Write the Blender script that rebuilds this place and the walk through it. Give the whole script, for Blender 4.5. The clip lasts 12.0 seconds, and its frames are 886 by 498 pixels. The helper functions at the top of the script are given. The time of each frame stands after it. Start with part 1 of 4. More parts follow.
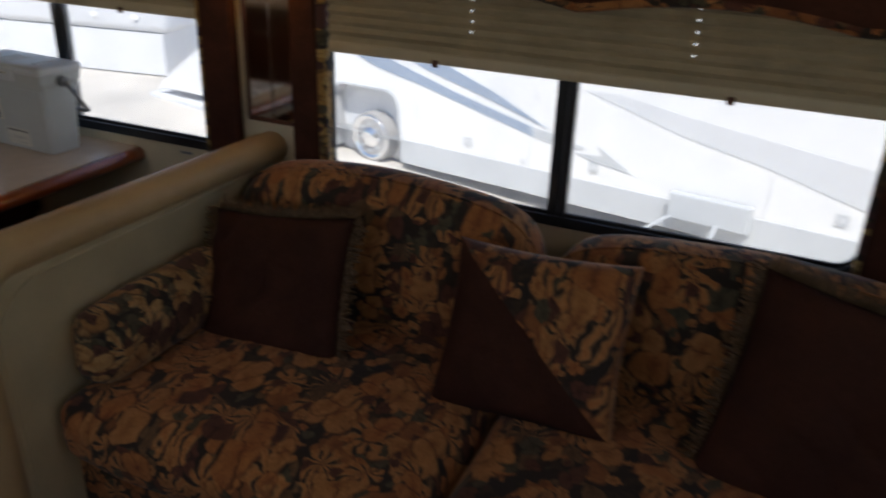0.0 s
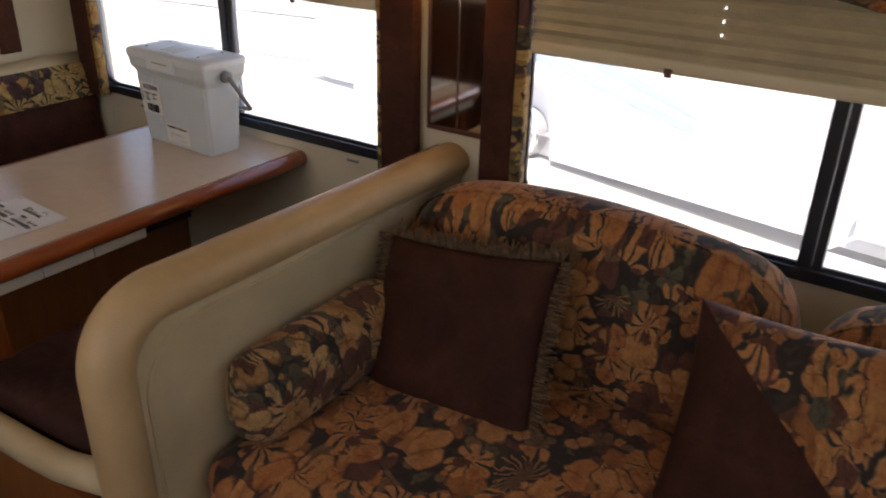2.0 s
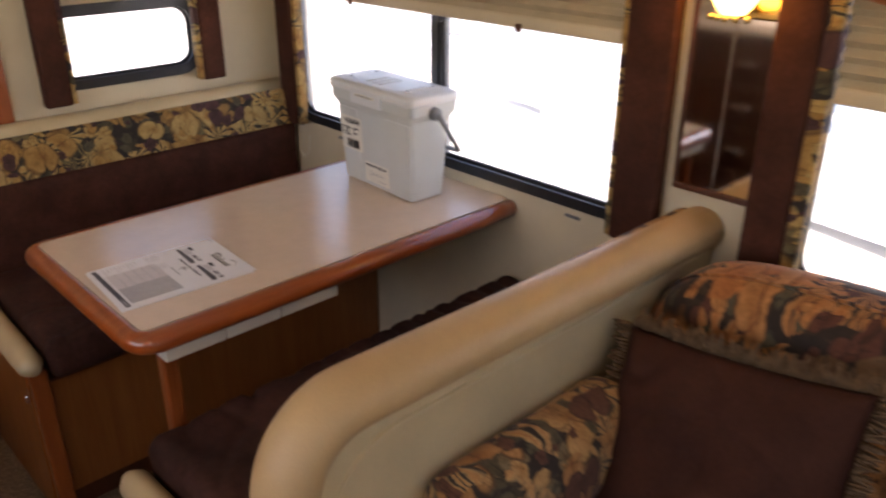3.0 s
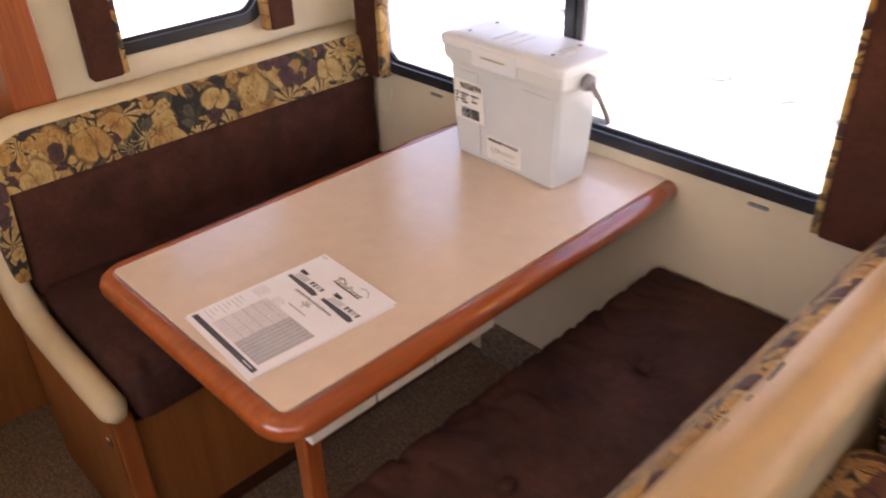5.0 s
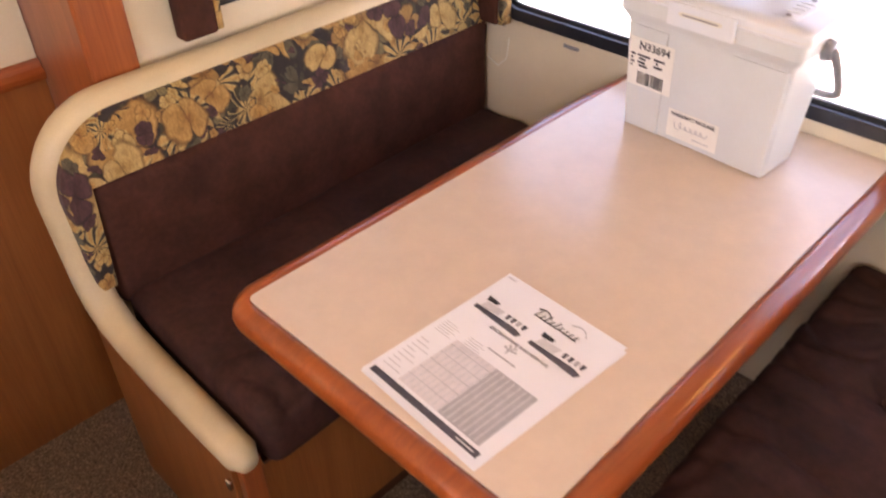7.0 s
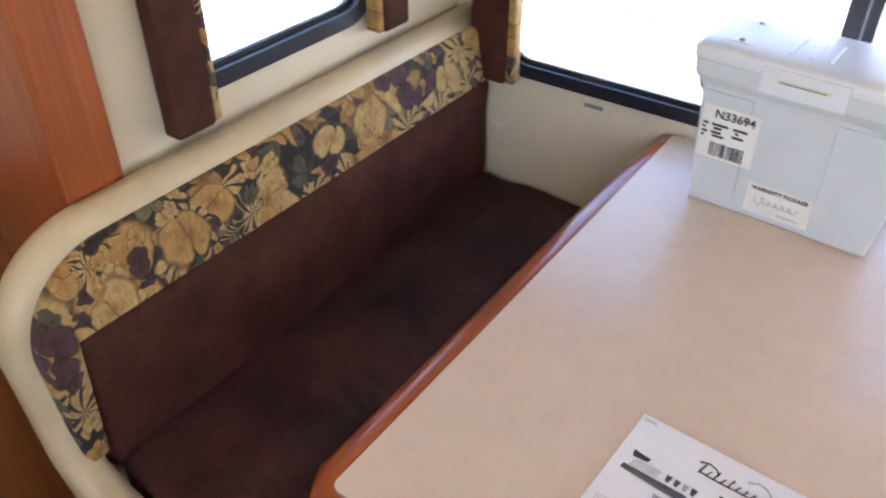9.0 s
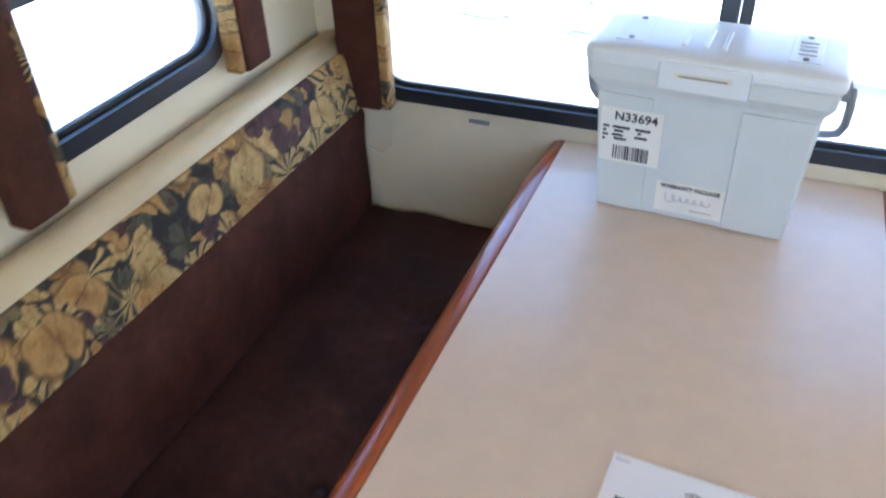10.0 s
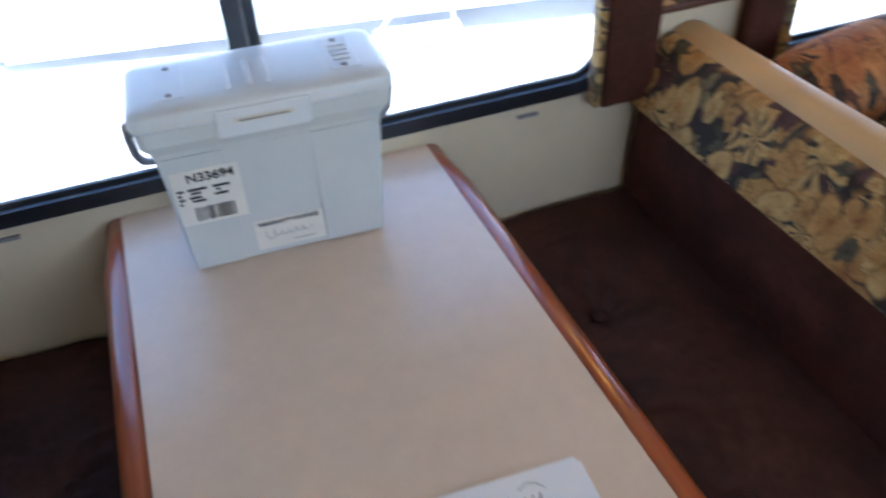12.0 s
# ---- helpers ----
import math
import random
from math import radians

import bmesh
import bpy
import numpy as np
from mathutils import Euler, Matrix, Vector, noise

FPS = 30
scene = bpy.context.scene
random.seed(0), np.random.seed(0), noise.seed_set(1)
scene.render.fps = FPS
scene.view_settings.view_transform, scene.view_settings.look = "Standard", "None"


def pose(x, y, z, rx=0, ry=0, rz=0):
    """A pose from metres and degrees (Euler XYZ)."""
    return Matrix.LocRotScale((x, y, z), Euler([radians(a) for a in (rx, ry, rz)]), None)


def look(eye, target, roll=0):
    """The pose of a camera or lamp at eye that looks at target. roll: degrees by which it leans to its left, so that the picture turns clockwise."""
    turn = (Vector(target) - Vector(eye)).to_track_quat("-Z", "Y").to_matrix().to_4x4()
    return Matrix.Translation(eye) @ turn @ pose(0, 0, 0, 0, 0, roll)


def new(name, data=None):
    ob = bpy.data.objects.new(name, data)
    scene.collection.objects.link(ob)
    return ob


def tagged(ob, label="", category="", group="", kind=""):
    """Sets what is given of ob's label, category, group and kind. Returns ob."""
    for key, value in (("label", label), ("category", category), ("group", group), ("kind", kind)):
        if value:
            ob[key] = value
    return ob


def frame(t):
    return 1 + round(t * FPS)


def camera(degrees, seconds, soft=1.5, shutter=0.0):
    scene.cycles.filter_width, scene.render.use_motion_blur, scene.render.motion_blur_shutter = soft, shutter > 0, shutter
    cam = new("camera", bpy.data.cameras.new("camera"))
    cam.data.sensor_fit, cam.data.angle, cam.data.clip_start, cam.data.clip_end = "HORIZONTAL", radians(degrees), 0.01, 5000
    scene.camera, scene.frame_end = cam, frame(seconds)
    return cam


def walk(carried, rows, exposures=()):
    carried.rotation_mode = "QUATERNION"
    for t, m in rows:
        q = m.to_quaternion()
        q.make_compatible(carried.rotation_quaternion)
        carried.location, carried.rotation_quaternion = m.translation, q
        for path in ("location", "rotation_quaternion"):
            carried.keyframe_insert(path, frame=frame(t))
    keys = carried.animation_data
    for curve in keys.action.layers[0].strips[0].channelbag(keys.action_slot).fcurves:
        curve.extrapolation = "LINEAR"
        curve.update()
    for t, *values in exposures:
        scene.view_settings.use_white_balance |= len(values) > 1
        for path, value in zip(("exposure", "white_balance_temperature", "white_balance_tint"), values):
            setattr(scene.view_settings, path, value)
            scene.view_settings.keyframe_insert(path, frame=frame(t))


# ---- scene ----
cam = camera(58.1, 12.0, soft=2.0, shutter=0.5)
PATH = [
    (0, (2.858, -1.837, 1.52), (2.138, -0.165, 0.692), 2.1),
    (0.5, (2.844, -1.665, 1.493), (1.828, -0.14, 0.691), 0.3),
    (1, (2.795, -1.561, 1.465), (1.7, -0.101, 0.647), -0.6),
    (1.5, (2.656, -1.583, 1.47), (1.638, -0.094, 0.607), 0.2),
    (2, (2.539, -1.599, 1.48), (1.556, -0.087, 0.615), 1.5),
    (2.5, (2.391, -1.549, 1.452), (1.284, -0.103, 0.625), 2.1),
    (3, (2.233, -1.413, 1.446), (0.92, -0.151, 0.62), 0.2),
    (3.2, (2.174, -1.404, 1.441), (0.837, -0.174, 0.605), 0.0),
    (4.8, (1.801, -1.39, 1.516), (0.602, -0.186, 0.46), -0.8),
    (5, (1.736, -1.352, 1.491), (0.51, -0.173, 0.438), -1.6),
    (5.5, (1.602, -1.239, 1.455), (0.307, -0.182, 0.356), -4.5),
    (6, (1.514, -1.229, 1.447), (0.229, -0.248, 0.269), -6.1),
    (6.5, (1.367, -1.35, 1.472), (0.223, -0.279, 0.228), -3.7),
    (7, (1.278, -1.351, 1.466), (0.154, -0.239, 0.241), -1.4),
    (7.5, (1.181, -1.288, 1.481), (0.033, -0.151, 0.303), 1.6),
    (7.7, (1.136, -1.229, 1.513), (-0.026, -0.128, 0.314), 2.0),
    (9.3, (0.866, -1.34, 1.445), (0.052, 0.044, 0.253), 0.2),
    (9.5, (0.855, -1.344, 1.444), (0.108, 0.083, 0.258), 0.2),
    (10, (0.787, -1.254, 1.425), (0.14, 0.232, 0.253), -2.2),
    (10.5, (0.721, -1.047, 1.449), (0.169, 0.425, 0.213), -4.7),
    (11, (0.768, -0.928, 1.455), (0.391, 0.554, 0.165), -12.4),
    (11.5, (0.661, -1.006, 1.493), (0.83, 0.501, 0.189), -5.9),
    (12, (0.632, -1.136, 1.476), (1.14, 0.327, 0.21), -3.1),
]
EXPOSURE = [(0.0, 0.0, 6200, 12), (0.5, 0.0, 6300, 14), (1.0, 0.0, 6350, 14), (1.5, 0.05, 6400, 15), (2.0, 1.1, 6700, 18), (2.5, 1.5, 6700, 21), (3.0, 1.75, 6850, 23), (5.0, 2.55, 7100, 29), (5.5, 2.5, 7200, 31), (6.0, 2.75, 7150, 34), (6.5, 2.93, 7250, 34), (7.5, 2.95, 7050, 32), (9.5, 2.65, 5250, 11), (10.0, 2.6, 5100, 9), (10.5, 2.45, 5050, 9), (11.0, 2.5, 5050, 8), (12.0, 2.1, 5050, 9)]
walk(cam, [(t, look(eye, target, roll)) for t, eye, target, roll in PATH], EXPOSURE)

# ---------------- world, sun, large lights ----------------
world = bpy.data.worlds.new("sky_world")
scene.world = world
world.use_nodes = True
wn, wl = world.node_tree.nodes, world.node_tree.links
sky = wn.new("ShaderNodeTexSky")
sky.sky_type = "NISHITA"
sky.sun_disc = False
sky.sun_elevation = radians(58)
sky.sun_rotation = radians(160)
wl.new(sky.outputs[0], wn["Background"].inputs[0])
wn["Background"].inputs[1].default_value = 0.15

sun = new("sun", bpy.data.lights.new("sun", "SUN"))
sun.data.energy, sun.data.angle, sun.data.color = 5.0, radians(0.5), (1.0, 0.95, 0.87)
sun.matrix_world = look((0, 0, 0), (-0.18, 0.5, -0.86))


def fill_light(name, eye, target, w, h, watts, color=(0.9, 0.95, 1.0)):
    ob = new(name, bpy.data.lights.new(name, "AREA"))
    ob.data.shape, ob.data.size, ob.data.size_y = "RECTANGLE", w, h
    ob.data.energy, ob.data.color = watts, color
    ob.matrix_world = look(eye, target)
    return ob


# Added fill lamps at unseen south openings, standing in for daylight from that side
fill_light("galley_fill_lamp", (1.35, -2.53, 1.325), (1.3, 0.0, 1.0), 1.45, 0.42, 1.7, (1.0, 0.95, 0.88))
fill_light("far_fill_lamp", (3.5, -2.53, 1.42), (3.2, 0.0, 0.9), 1.1, 0.6, 0.3, (1.0, 0.95, 0.88))

# ---------------- materials ----------------


def material(name):
    m = bpy.data.materials.new(name)
    m.use_nodes = True
    return m, m.node_tree.nodes, m.node_tree.links, m.node_tree.nodes["Principled BSDF"]


def ramp(n, stops):
    r = n.new("ShaderNodeValToRGB")
    e = r.color_ramp.elements
    while len(e) < len(stops):
        e.new(0.5)
    for k, (at, c) in zip(e, stops):
        k.position, k.color = at, (*c, 1)
    return r


def mapped(n, l, scale=(1, 1, 1), rot=(0, 0, 0)):
    tc, mp = n.new("ShaderNodeTexCoord"), n.new("ShaderNodeMapping")
    mp.inputs["Scale"].default_value = scale
    mp.inputs["Rotation"].default_value = rot
    l.new(tc.outputs["Object"], mp.inputs["Vector"])
    return mp


def noise_tex(n, l, vec, scale, detail=4, rough=0.5, distort=0.0):
    t = n.new("ShaderNodeTexNoise")
    t.inputs["Scale"].default_value, t.inputs["Detail"].default_value = scale, detail
    t.inputs["Roughness"].default_value, t.inputs["Distortion"].default_value = rough, distort
    l.new(vec.outputs[0], t.inputs["Vector"])
    return t


def bump(n, l, b, source, strength, distance=0.002):
    k = n.new("ShaderNodeBump")
    k.inputs["Strength"].default_value, k.inputs["Distance"].default_value = strength, distance
    l.new(source, k.inputs["Height"])
    l.new(k.outputs[0], b.inputs["Normal"])
    return k


def mix(n, l, fac, a, b, kind="MIX"):
    k = n.new("ShaderNodeMix")
    k.data_type, k.blend_type = "RGBA", kind
    for socket, value in ((k.inputs[0], fac), (k.inputs[6], a), (k.inputs[7], b)):
        if hasattr(value, "links"):
            l.new(value, socket)
        elif isinstance(value, tuple):
            socket.default_value = (*value, 1)
        else:
            socket.default_value = value
    return k.outputs[2]


def plain(name, c, rough, vary=0.15, scale=6.0, grain=120.0, relief=0.15, metal=0.0, sheen=0.0, spec=0.5, relief_size=0.001, gloss_vary=0.08):
    """A surface with stains at a large scale and grain and relief at a small one."""
    m, n, l, b = material(name)
    mp = mapped(n, l)
    big, small = noise_tex(n, l, mp, scale, 5, 0.6), noise_tex(n, l, mp, grain, 3)
    r = ramp(n, [(0.3, tuple(v * (1 - vary) for v in c)), (0.7, tuple(min(1, v * (1 + vary)) for v in c))])
    l.new(big.outputs[0], r.inputs[0])
    r2 = ramp(n, [(0.3, (1 - vary * 0.6,) * 3), (0.7, (1, 1, 1))])
    l.new(small.outputs[0], r2.inputs[0])
    l.new(mix(n, l, 1.0, r.outputs[0], r2.outputs[0], "MULTIPLY"), b.inputs["Base Color"])
    rr = n.new("ShaderNodeMapRange")
    rr.inputs[3].default_value, rr.inputs[4].default_value = max(0.02, rough - gloss_vary), min(1, rough + gloss_vary)
    l.new(big.outputs[0], rr.inputs[0])
    l.new(rr.outputs[0], b.inputs["Roughness"])
    b.inputs["Metallic"].default_value = metal
    b.inputs["Specular IOR Level"].default_value = spec
    if sheen:
        b.inputs["Sheen Weight"].default_value, b.inputs["Sheen Roughness"].default_value = sheen, 0.4
        b.inputs["Sheen Tint"].default_value = (*[min(1, v * 3 + 0.1) for v in c], 1)
    bump(n, l, b, small.outputs[0], relief, relief_size)
    return m


def wood(name, dark, light, rough, along, rings=14.0, coat=0.0):
    """Grain along one axis: x, y or z."""
    m, n, l, b = material(name)
    s = [rings, rings, rings]
    s["xyz".index(along)] = rings * 0.06
    mp = mapped(n, l, tuple(s))
    a = noise_tex(n, l, mp, 2.2, 6, 0.62, 1.6)
    s2 = [90.0, 90.0, 90.0]
    s2["xyz".index(along)] = 4.0
    mp2 = mapped(n, l, tuple(s2))
    f = noise_tex(n, l, mp2, 3.0, 3)
    mp3 = mapped(n, l)
    big = noise_tex(n, l, mp3, 2.5, 3)
    r = ramp(n, [(0.28, dark), (0.5, tuple((p + q) / 2 for p, q in zip(dark, light))), (0.72, light)])
    l.new(a.outputs[0], r.inputs[0])
    r2 = ramp(n, [(0.35, (0.84, 0.81, 0.78)), (0.6, (1, 1, 1))])
    l.new(f.outputs[0], r2.inputs[0])
    c1 = mix(n, l, 0.7, r.outputs[0], r2.outputs[0], "MULTIPLY")
    r3 = ramp(n, [(0.3, (0.82, 0.8, 0.78)), (0.7, (1, 1, 1))])
    l.new(big.outputs[0], r3.inputs[0])
    l.new(mix(n, l, 1.0, c1, r3.outputs[0], "MULTIPLY"), b.inputs["Base Color"])
    b.inputs["Roughness"].default_value = rough
    b.inputs["Coat Weight"].default_value, b.inputs["Coat Roughness"].default_value = coat, 0.10
    bump(n, l, b, f.outputs[0], 0.12, 0.0006)
    return m


def calc(n, l, op, a, b=None, clamp=False):
    k = n.new("ShaderNodeMath")
    k.operation, k.use_clamp = op, clamp
    for socket, value in zip(k.inputs, (a, b)):
        if value is None:
            continue
        if hasattr(value, "links"):
            l.new(value, socket)
        else:
            socket.default_value = value
    return k.outputs[0]


def floral(name, dark, petal_a, petal_b, leaf, plum, scale=9.0, face="y"):
    """Woven tapestry print: many-petalled flowers, feathered leaves and buds, drawn one over another on a dark ground."""
    m, n, l, b = material(name)
    mp = mapped(n, l)
    warp = noise_tex(n, l, mp, 9.0, 3)
    sub = n.new("ShaderNodeVectorMath")
    sub.operation = "MULTIPLY_ADD"
    l.new(warp.outputs["Color"], sub.inputs[0])
    sub.inputs[1].default_value = (0.07, 0.07, 0.07)
    l.new(mp.outputs[0], sub.inputs[2])

    def rosette(s, shift, petals, swirl, reach, lobes):
        """Distance, angle wave and random colours of the nearest flower centre; mask 1 inside its petals."""
        add = n.new("ShaderNodeVectorMath")
        add.operation = "ADD"
        l.new(sub.outputs[0], add.inputs[0])
        add.inputs[1].default_value = shift
        v = n.new("ShaderNodeTexVoronoi")
        v.inputs["Scale"].default_value, v.inputs["Randomness"].default_value = s, 0.9
        l.new(add.outputs[0], v.inputs["Vector"])
        d = n.new("ShaderNodeVectorMath")
        d.operation = "SUBTRACT"
        l.new(add.outputs[0], d.inputs[0])
        l.new(v.outputs["Position"], d.inputs[1])
        xyz = n.new("ShaderNodeSeparateXYZ")
        l.new(d.outputs[0], xyz.inputs[0])
        x, y, z = xyz.outputs
        u, w = (y, z) if face == "x" else (x, calc(n, l, "ADD", z, calc(n, l, "MULTIPLY", y, -0.8)))
        ang = calc(n, l, "ARCTAN2", w, u)
        r = calc(n, l, "MULTIPLY", calc(n, l, "POWER", calc(n, l, "ADD", calc(n, l, "MULTIPLY", u, u), calc(n, l, "MULTIPLY", w, w)), 0.5), s)
        rnd = n.new("ShaderNodeSeparateColor")
        l.new(v.outputs["Color"], rnd.inputs[0])
        turn = calc(n, l, "MULTIPLY", rnd.outputs[2], 6.28)
        phase = calc(n, l, "ADD", calc(n, l, "MULTIPLY", ang, petals), calc(n, l, "ADD", turn, calc(n, l, "MULTIPLY", r, swirl)))
        wave = calc(n, l, "COSINE", phase)
        lobe = calc(n, l, "POWER", calc(n, l, "ABSOLUTE", calc(n, l, "COSINE", calc(n, l, "MULTIPLY", phase, 0.5))), 0.6)
        size = calc(n, l, "ADD", calc(n, l, "MULTIPLY", rnd.outputs[1], 0.22), reach)
        edge = calc(n, l, "MULTIPLY", size, calc(n, l, "ADD", calc(n, l, "MULTIPLY", lobe, lobes), 1.0 - lobes))
        inside = calc(n, l, "MULTIPLY", calc(n, l, "SUBTRACT", edge, r), 22.0, True)
        return r, wave, lobe, rnd, inside, edge

    def blossoms(c, s, shift, petals, swirl, reach, lobes, kinds):
        """Flowers with smooth petals, each with a thin dark outline, over the colours so far."""
        r2, wave2, lobe2, rnd2, in2, e2 = rosette(s, shift, petals, swirl, reach, lobes)
        kind = ramp(n, kinds)
        kind.color_ramp.interpolation = "CONSTANT"
        l.new(rnd2.outputs[0], kind.inputs[0])
        fold = ramp(n, [(0.0, (0.08, 0.065, 0.06)), (0.20, (0.30, 0.26, 0.22)), (0.36, (0.82, 0.78, 0.72)), (0.7, (1, 1, 1)), (1.0, (0.9, 0.87, 0.82))])
        l.new(lobe2, fold.inputs[0])
        heart = ramp(n, [(0.0, (0.45, 0.34, 0.27)), (0.2, (0.78, 0.70, 0.6)), (0.5, (0.95, 0.93, 0.9)), (0.82, (1, 1, 1)), (0.92, (0.30, 0.25, 0.22)), (1.0, (0.08, 0.065, 0.06))])
        l.new(calc(n, l, "DIVIDE", r2, e2), heart.inputs[0])
        f = mix(n, l, 1.0, mix(n, l, 0.95, kind.outputs[0], fold.outputs[0], "MULTIPLY"), heart.outputs[0], "MULTIPLY")
        return mix(n, l, in2, c, f)

    dim = tuple(v * 0.72 for v in petal_a)
    grey = (0.12, 0.105, 0.06)
    ground = ramp(n, [(0.0, dark), (0.58, tuple(v * 0.26 for v in leaf)), (0.75, tuple(v * 0.5 for v in plum))])
    ground.color_ramp.interpolation = "CONSTANT"
    patch = noise_tex(n, l, mp, scale * 3.2, 2, 0.4, 1.2)
    l.new(patch.outputs[0], ground.inputs[0])
    c = blossoms(ground.outputs[0], scale * 1.5, (7.3, 3.1, 2.6), 4.0, 4.0, 0.34, 0.55, [(0.0, leaf), (0.35, plum), (0.5, dim), (0.75, grey)])
    # broad lily petals
    c = blossoms(c, scale * 0.72, (0.0, 0.0, 0.0), 3.0, 2.6, 0.40, 0.62, [(0.0, petal_a), (0.4, petal_b), (0.75, dim)])
    # feathered leaves with the ground showing between their blades
    r1, wave1, lobe1, rnd1, in1, e1 = rosette(scale * 1.35, (3.1, 7.7, 1.3), 9.0, 5.5, 0.46, 0.42)
    blade = ramp(n, [(0.0, dark), (0.50, dark), (0.66, leaf), (0.88, petal_b), (1.0, petal_a)])
    l.new(lobe1, blade.inputs[0])
    fan = calc(n, l, "GREATER_THAN", rnd1.outputs[0], 0.27)
    half = calc(n, l, "GREATER_THAN", calc(n, l, "SINE", calc(n, l, "ADD", calc(n, l, "MULTIPLY", rnd1.outputs[2], 6.28), calc(n, l, "ARCTAN2", calc(n, l, "SUBTRACT", wave1, 2.0), 1.0))), -0.6)
    c = mix(n, l, calc(n, l, "MULTIPLY", calc(n, l, "MULTIPLY", in1, fan), half), c, blade.outputs[0])
    # clusters of small roses and single large flowers
    c = blossoms(c, scale * 2.4, (9.4, 2.2, 5.9), 5.0, 3.0, 0.20, 0.25, [(0.0, petal_a), (0.3, plum), (0.55, petal_b), (0.8, grey)])
    c = blossoms(c, scale * 1.05, (5.3, 1.9, 8.8), 2.0, -1.8, 0.27, 0.66, [(0.0, petal_b), (0.45, petal_a), (0.8, plum)])
    # brush strokes within the colours
    stroke = noise_tex(n, l, mapped(n, l, (60, 60, 25), (0.4, 0.3, 0.7)), 2.0, 3, 0.6, 1.0)
    sr = ramp(n, [(0.32, (0.66, 0.62, 0.58)), (0.6, (1, 1, 1))])
    l.new(stroke.outputs[0], sr.inputs[0])
    c = mix(n, l, 1.0, c, sr.outputs[0], "MULTIPLY")
    weave = noise_tex(n, l, mp, 420.0, 2)
    wv = ramp(n, [(0.3, (0.72, 0.72, 0.72)), (0.7, (1, 1, 1))])
    l.new(weave.outputs[0], wv.inputs[0])
    l.new(mix(n, l, 1.0, c, wv.outputs[0], "MULTIPLY"), b.inputs["Base Color"])
    b.inputs["Roughness"].default_value = 0.85
    b.inputs["Sheen Weight"].default_value = 0.1
    bump(n, l, b, weave.outputs[0], 0.3, 0.0012)
    return m


def carpet_material():
    m, n, l, b = material("carpet_pile")
    mp = mapped(n, l)
    a, f, g = noise_tex(n, l, mp, 9.0, 4, 0.6), noise_tex(n, l, mp, 160.0, 3, 0.7), noise_tex(n, l, mp, 60.0, 3, 0.7)
    r = ramp(n, [(0.3, (0.10, 0.068, 0.042)), (0.5, (0.28, 0.20, 0.13)), (0.72, (0.50, 0.385, 0.27))])
    l.new(f.outputs[0], r.inputs[0])
    r2 = ramp(n, [(0.35, (0.65, 0.64, 0.62)), (0.65, (1, 1, 1))])
    l.new(g.outputs[0], r2.inputs[0])
    r3 = ramp(n, [(0.3, (0.8, 0.78, 0.76)), (0.7, (1, 1, 1))])
    l.new(a.outputs[0], r3.inputs[0])
    l.new(mix(n, l, 1.0, mix(n, l, 1.0, r.outputs[0], r2.outputs[0], "MULTIPLY"), r3.outputs[0], "MULTIPLY"), b.inputs["Base Color"])
    b.inputs["Roughness"].default_value = 0.95
    bump(n, l, b, f.outputs[0], 1.0, 0.006)
    return m


def glass_material(name, rough=0.0):
    m, n, l, b = material(name)
    b.inputs["Base Color"].default_value = (0.97, 0.985, 0.98, 1)
    b.inputs["Transmission Weight"].default_value = 1.0
    b.inputs["Roughness"].default_value, b.inputs["IOR"].default_value = rough, 1.03
    # an uneven pale film in the pane, painting the haze over the bright view
    haze, blend = n.new("ShaderNodeBsdfTranslucent"), n.new("ShaderNodeMixShader")
    haze.inputs[0].default_value = (0.9, 0.92, 0.95, 1)
    film = noise_tex(n, l, mapped(n, l), 3.0, 4, 0.6)
    span = n.new("ShaderNodeMapRange")
    span.inputs[1].default_value, span.inputs[2].default_value = 0.35, 0.7
    span.inputs[3].default_value, span.inputs[4].default_value = 0.06, 0.15
    l.new(film.outputs[0], span.inputs[0])
    l.new(span.outputs[0], blend.inputs[0])
    l.new(b.outputs[0], blend.inputs[1])
    l.new(haze.outputs[0], blend.inputs[2])
    l.new(blend.outputs[0], n["Material Output"].inputs[0])
    return m


def glow_material(name, c, strength):
    m, n, l, b = material(name)
    b.inputs["Base Color"].default_value = (*c, 1)
    b.inputs["Emission Color"].default_value, b.inputs["Emission Strength"].default_value = (*c, 1), strength
    return m


WALLPAPER = plain("cream_wallpaper", (0.67, 0.575, 0.395), 0.6, 0.06, 5.0, 260.0, 0.3)
VINYL = plain("cream_vinyl", (0.58, 0.465, 0.27), 0.42, 0.10, 7.0, 380.0, 0.25)
VINYL_WORN = plain("worn_cream_vinyl", (0.54, 0.365, 0.175), 0.50, 0.13, 4.0, 380.0, 0.25, gloss_vary=0.04)
SUEDE = plain("brown_suede", (0.073, 0.0250, 0.0152), 0.85, 0.34, 13.0, 90.0, 0.4, spec=0.18)
SUEDE_SEAT = plain("worn_brown_suede", (0.051, 0.0190, 0.0125), 0.72, 0.55, 7.0, 70.0, 0.5, spec=0.22)
SUEDE_DARK = plain("dark_brown_suede", (0.058, 0.0205, 0.0128), 0.88, 0.28, 8.0, 120.0, 0.4, spec=0.18)
FRINGE = plain("brown_fringe_thread", (0.17, 0.105, 0.055), 0.85, 0.35, 60.0, 200.0, 0.3, spec=0.2)
MIRROR = plain("mirror_silver", (0.9, 0.91, 0.9), 0.02, 0.01, 3.0, 50.0, 0.0, metal=1.0)
AMBER = glow_material("amber_lit_glass", (1.0, 0.55, 0.12), 3.5)
